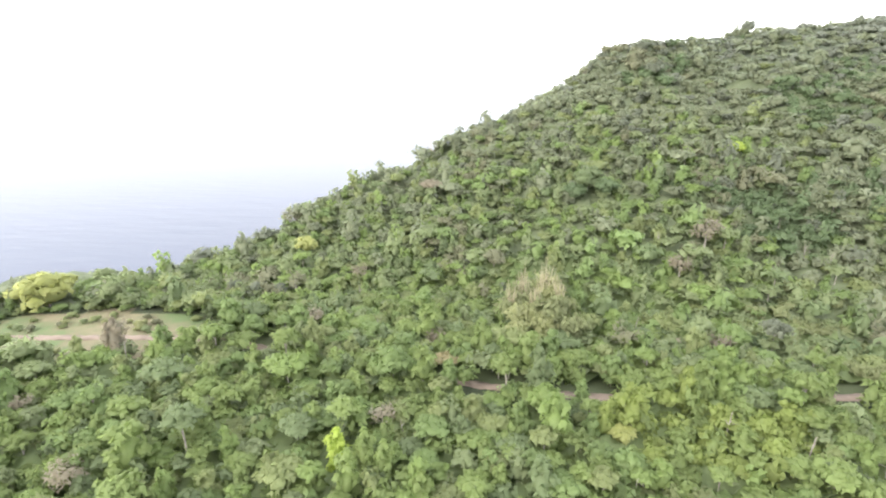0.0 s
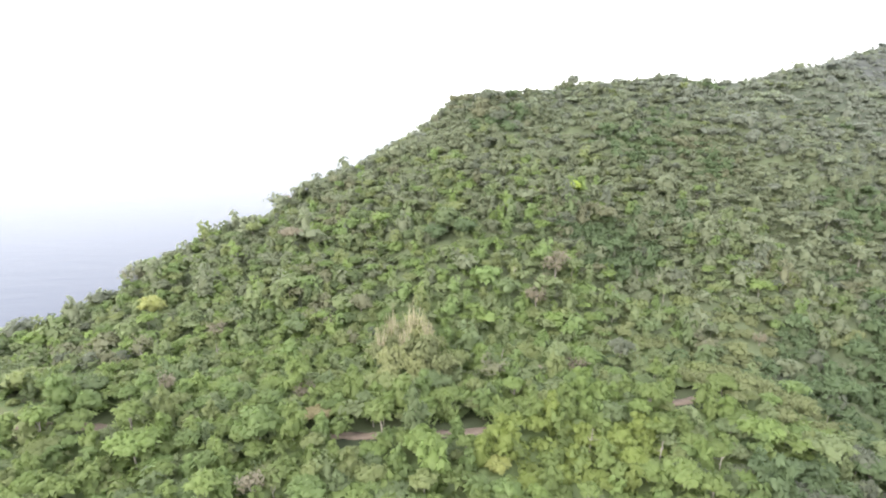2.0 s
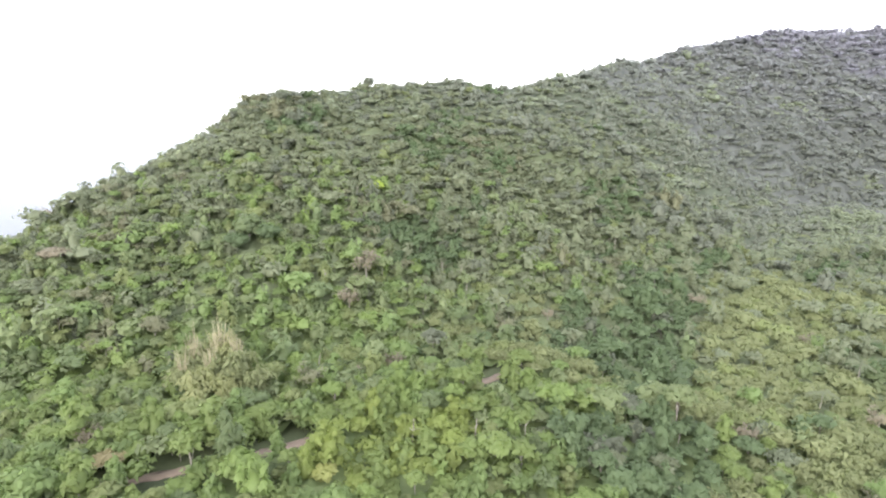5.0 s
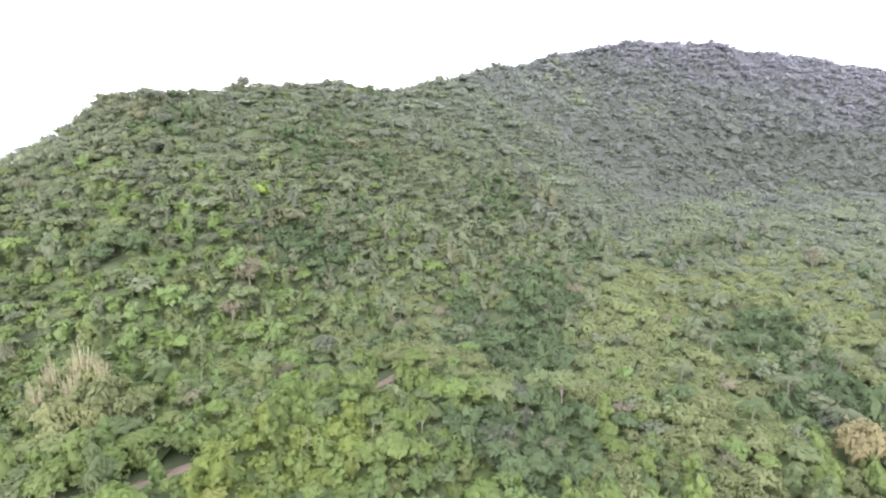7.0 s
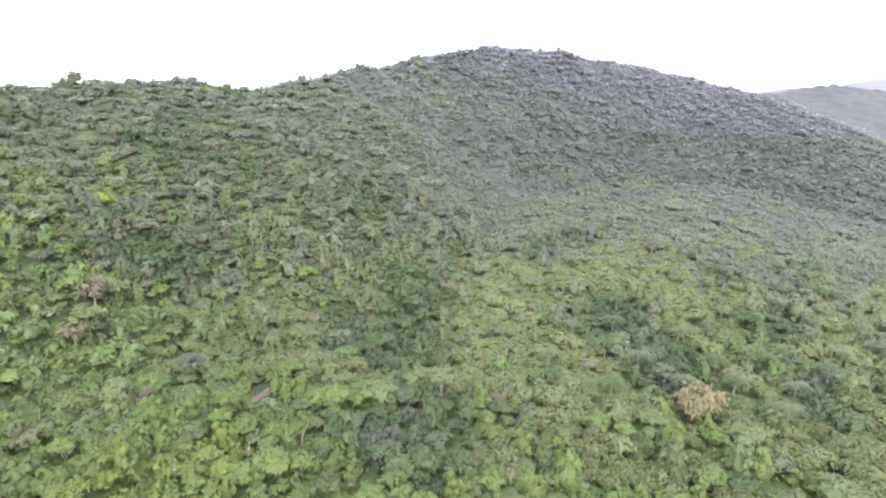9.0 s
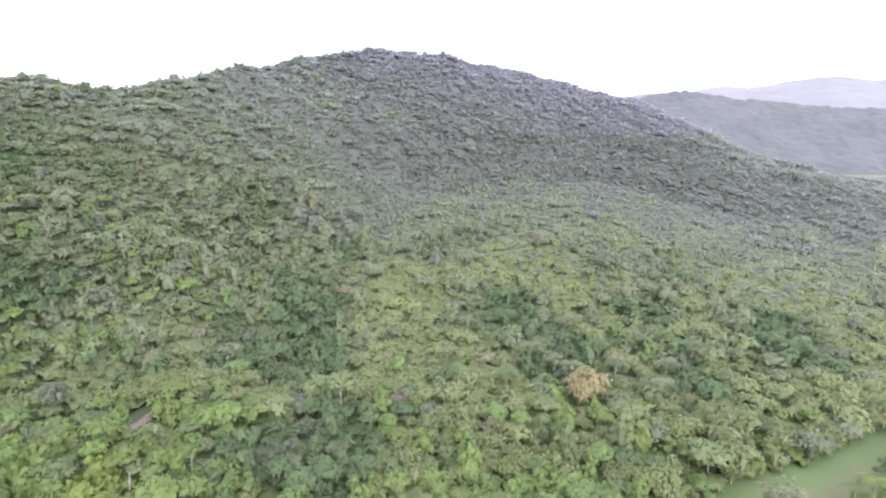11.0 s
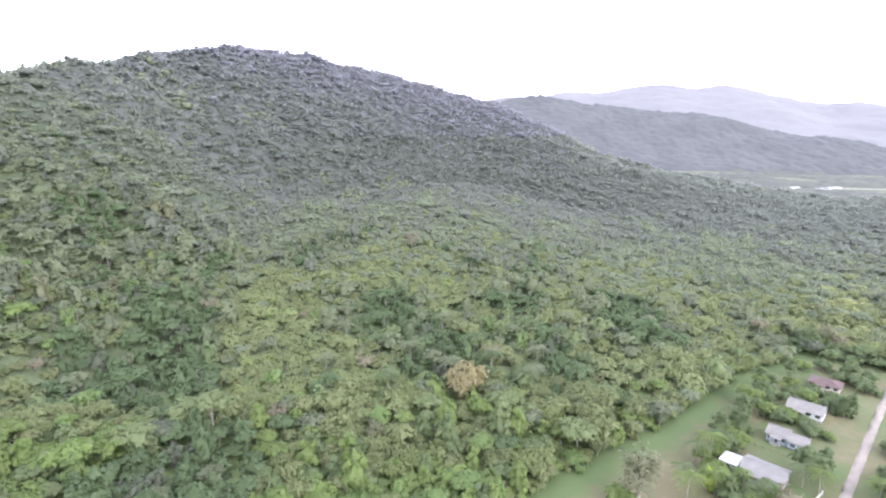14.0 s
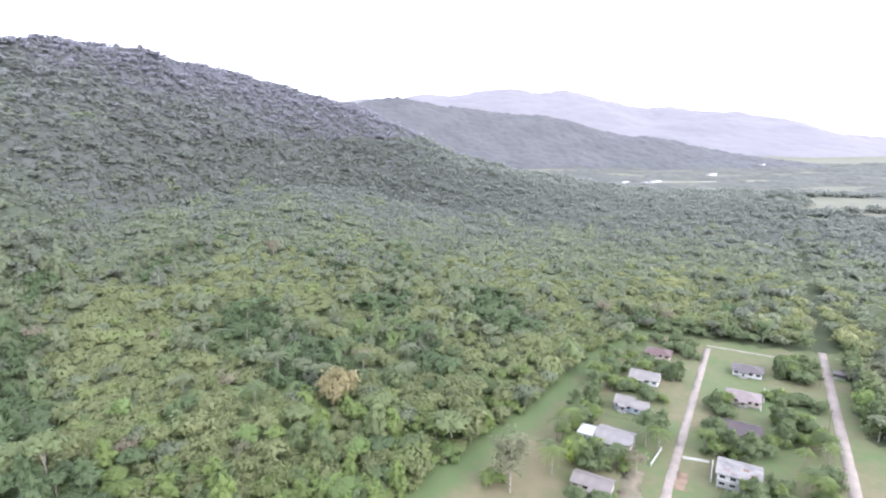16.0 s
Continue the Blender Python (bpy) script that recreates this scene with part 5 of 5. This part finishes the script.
for i in range(40):
    u = -42 + 3.5 * i
    px, py = from_village(u + rng.uniform(-1, 1), float(green_edge(u)) + 1.2 + rng.rand())
    single("shrub", NEAR[7], ("bamboo", "sage", "mid", "bamboo", "olive")[i % 5], px, py, 0.62 + 0.3 * rng.rand(), "low green shrub under the bamboo along the green", "bush", "shrubs along the green", turn=rng.rand() * 360)

# garden trees, bushes and palms round the houses: u, v, what, size
BEHIND_HOUSES = [(68, 27.5, "t", 0.6), (62, 29, "p", 0.75), (53, 27.5, "t", 0.65), (50, 30, "p", 0.8), (46, 25, "p", 0.7), (40, 27, "t", 0.75), (34, 28.5, "p", 0.8), (30, 25, "t", 0.7),
                 (25, 28, "b", 0.8), (13, 26.5, "p", 1), (9, 28.8, "p", 0.85), (-6, 25, "p", 0.95), (-2, 27.5, "p", 0.8), (4, 21, "b", 0.9), (74, 24, "p", 0.7), (82, 25, "t", 0.6),
                 (90, 24, "b", 0.8), (-13, 33, "dry", 1.25), (-17, 31, "dry", 1.1), (-16, 35.5, "b", 0.8)]
BESIDE_LANE = [(3.5, 14.5, "t", 0.6), (1, 18.5, "t", 0.55), (6, 11, "b", 0.8), (7.5, 17.5, "p", 0.6), (22.5, 8, "t", 0.95), (26, 5.5, "t", 0.7), (17.5, 8, "p", 0.75), (17, 4.8, "p", 0.8),
               (63, 8.6, "t", 0.6), (68, 8.8, "b", 0.7), (88, 8.5, "b", 0.9), (92, 12, "t", 0.5), (95, 18, "b", 0.8), (72, 16, "b", 0.6), (45, 8, "b", 0.5), (-12, 12, "b", 0.8),
               (-14, 17, "t", 0.6)]
ACROSS_LANE = [(47.5, -6, "t", 0.6), (50.5, -8, "t", 0.6), (44, -8.5, "b", 0.8), (32.5, -5.2, "t", 0.5), (36, -6.4, "b", 0.6), (26, -7, "p", 0.7), (23.5, -5.4, "p", 0.75), (27.5, -11, "t", 0.6),
               (29, -15.5, "b", 0.8), (7, -15.5, "t", 0.62), (4, -18, "t", 0.6), (2, -13, "b", 0.8)]
BY_MAIN_ROAD = [(82, -22, "t", 0.75), (83, -25.5, "t", 0.8), (86, -29, "t", 0.75), (90, -31.5, "t", 0.7), (80, -28, "b", 1), (97, -31, "b", 0.7), (64, -23, "b", 0.7), (62.5, -27, "b", 0.8),
                (41, -24, "t", 0.75), (45, -27, "t", 0.8), (37.5, -22.5, "b", 0.9), (43, -30, "b", 0.9), (48, -22, "b", 0.7), (35, -31.4, "p", 0.8), (31.5, -32, "p", 0.7), (18, -28, "p", 0.7),
                (21, -30.5, "b", 0.8), (9, -21, "t", 0.6), (5, -23, "b", 0.7), (14, -22.5, "b", 0.6), (75, -42.5, "t", 0.6), (79, -44, "t", 0.7), (70, -44, "b", 0.9), (62, -45.5, "t", 0.8),
                (57, -44, "t", 0.8), (53, -46, "t", 0.75), (88, -44, "t", 0.7), (97, -43.5, "t", 0.8), (104, -44, "t", 0.7)]
GARDEN = BEHIND_HOUSES + BESIDE_LANE + ACROSS_LANE + BY_MAIN_ROAD
# thickets between the gardens: u and v ranges, how many
rng = np.random.RandomState(41)
for u0, u1, v0, v1, many, kinds in [(6, 73, 22.5, 30, 34, "tbpbt"), (20, 52, -9, -4.2, 14, "tbb"), (84, 101, 4.5, 13, 9, "bbt"), (78, 92, -33, -20.5, 13, "tbt"), (34, 50, -31.5, -21, 12, "tbt"),
                                    (0, 10, 9.5, 23, 9, "btp"), (-2, 10, -25, -12.5, 9, "tb"), (61, 66.5, -33, -19, 9, "b"), (60, 72, 5, 10, 5, "bt"), (12, 30, -33, -26, 7, "pb"), (22, 30, -19, -9, 6, "bt"), (44, 51, 10, 24, 6, "b"), (64, 75, 10, 24, 7, "b")]:
    for k in range(many):
        GARDEN.append((u0 + (u1 - u0) * rng.rand(), v0 + (v1 - v0) * rng.rand(), kinds[k % len(kinds)], 0.5 + 0.32 * rng.rand()))


def on_house(u, v):
    """Whether a garden plant would stand in a house or on a road."""
    for hu, hv in ((77.5, 15.0), (53.5, 15.3), (33.5, 15.3), (12.2, 15.2), (-8.6, 15.2), (76.5, -13.2), (54.2, -12.8), (33.2, -13.0), (8.6, -13.4)):
        if hu - 1.5 < u < hu + 8.5 and abs(v - hv) < 6.3:
            return True
    return abs(v - 0.3) < 2.6 or abs(v + 36.4) < 2.8 or (11 < u < 19 and 19 < v < 26)


GARDEN = [g for g in GARDEN if not on_house(g[0], g[1])]
for i, (u, v, what, sz) in enumerate(GARDEN):
    gx_, gy_ = from_village(u, v)
    t = (i * 77) % 360
    sz *= 1.12
    if what == "p":
        single("garden_palm", PALMS[i % 2], "mid" if i % 2 else "dark", gx_, gy_, sz, "green coconut palm in a village garden", "palm", "garden palms", t)
    elif what == "b":
        single("garden_bush", NEAR[7], ("dark", "mid", "dark")[i % 3], gx_, gy_, sz, "rounded green bush in a village garden", "bush", "garden bushes", t)
    elif what == "dry":
        single("dry_tree", BARE[i % 3], "rust", gx_, gy_, sz, "grey-brown half-leafless bush on the green", "tree", "", t)
    else:
        single("garden_tree", NEAR[(0, 1, 5, 3)[i % 4]], ("dark", "dark", "mid", "dark")[i % 4], gx_, gy_, sz, "leafy green tree in a village garden", "tree", "garden trees", t)
gx_, gy_ = from_village(1.0, 22.8)
single("garden_tree", NEAR[1], "lime", gx_, gy_, 0.62, "bright green rounded tree in a village garden", "tree", "garden trees", 30)
gx_, gy_ = from_village(3.0, 7.5)
single("dry_tree", BARE[1], "dry", gx_, gy_, 0.8, "pale brown bare tree in an earth yard", "tree", "", 10)
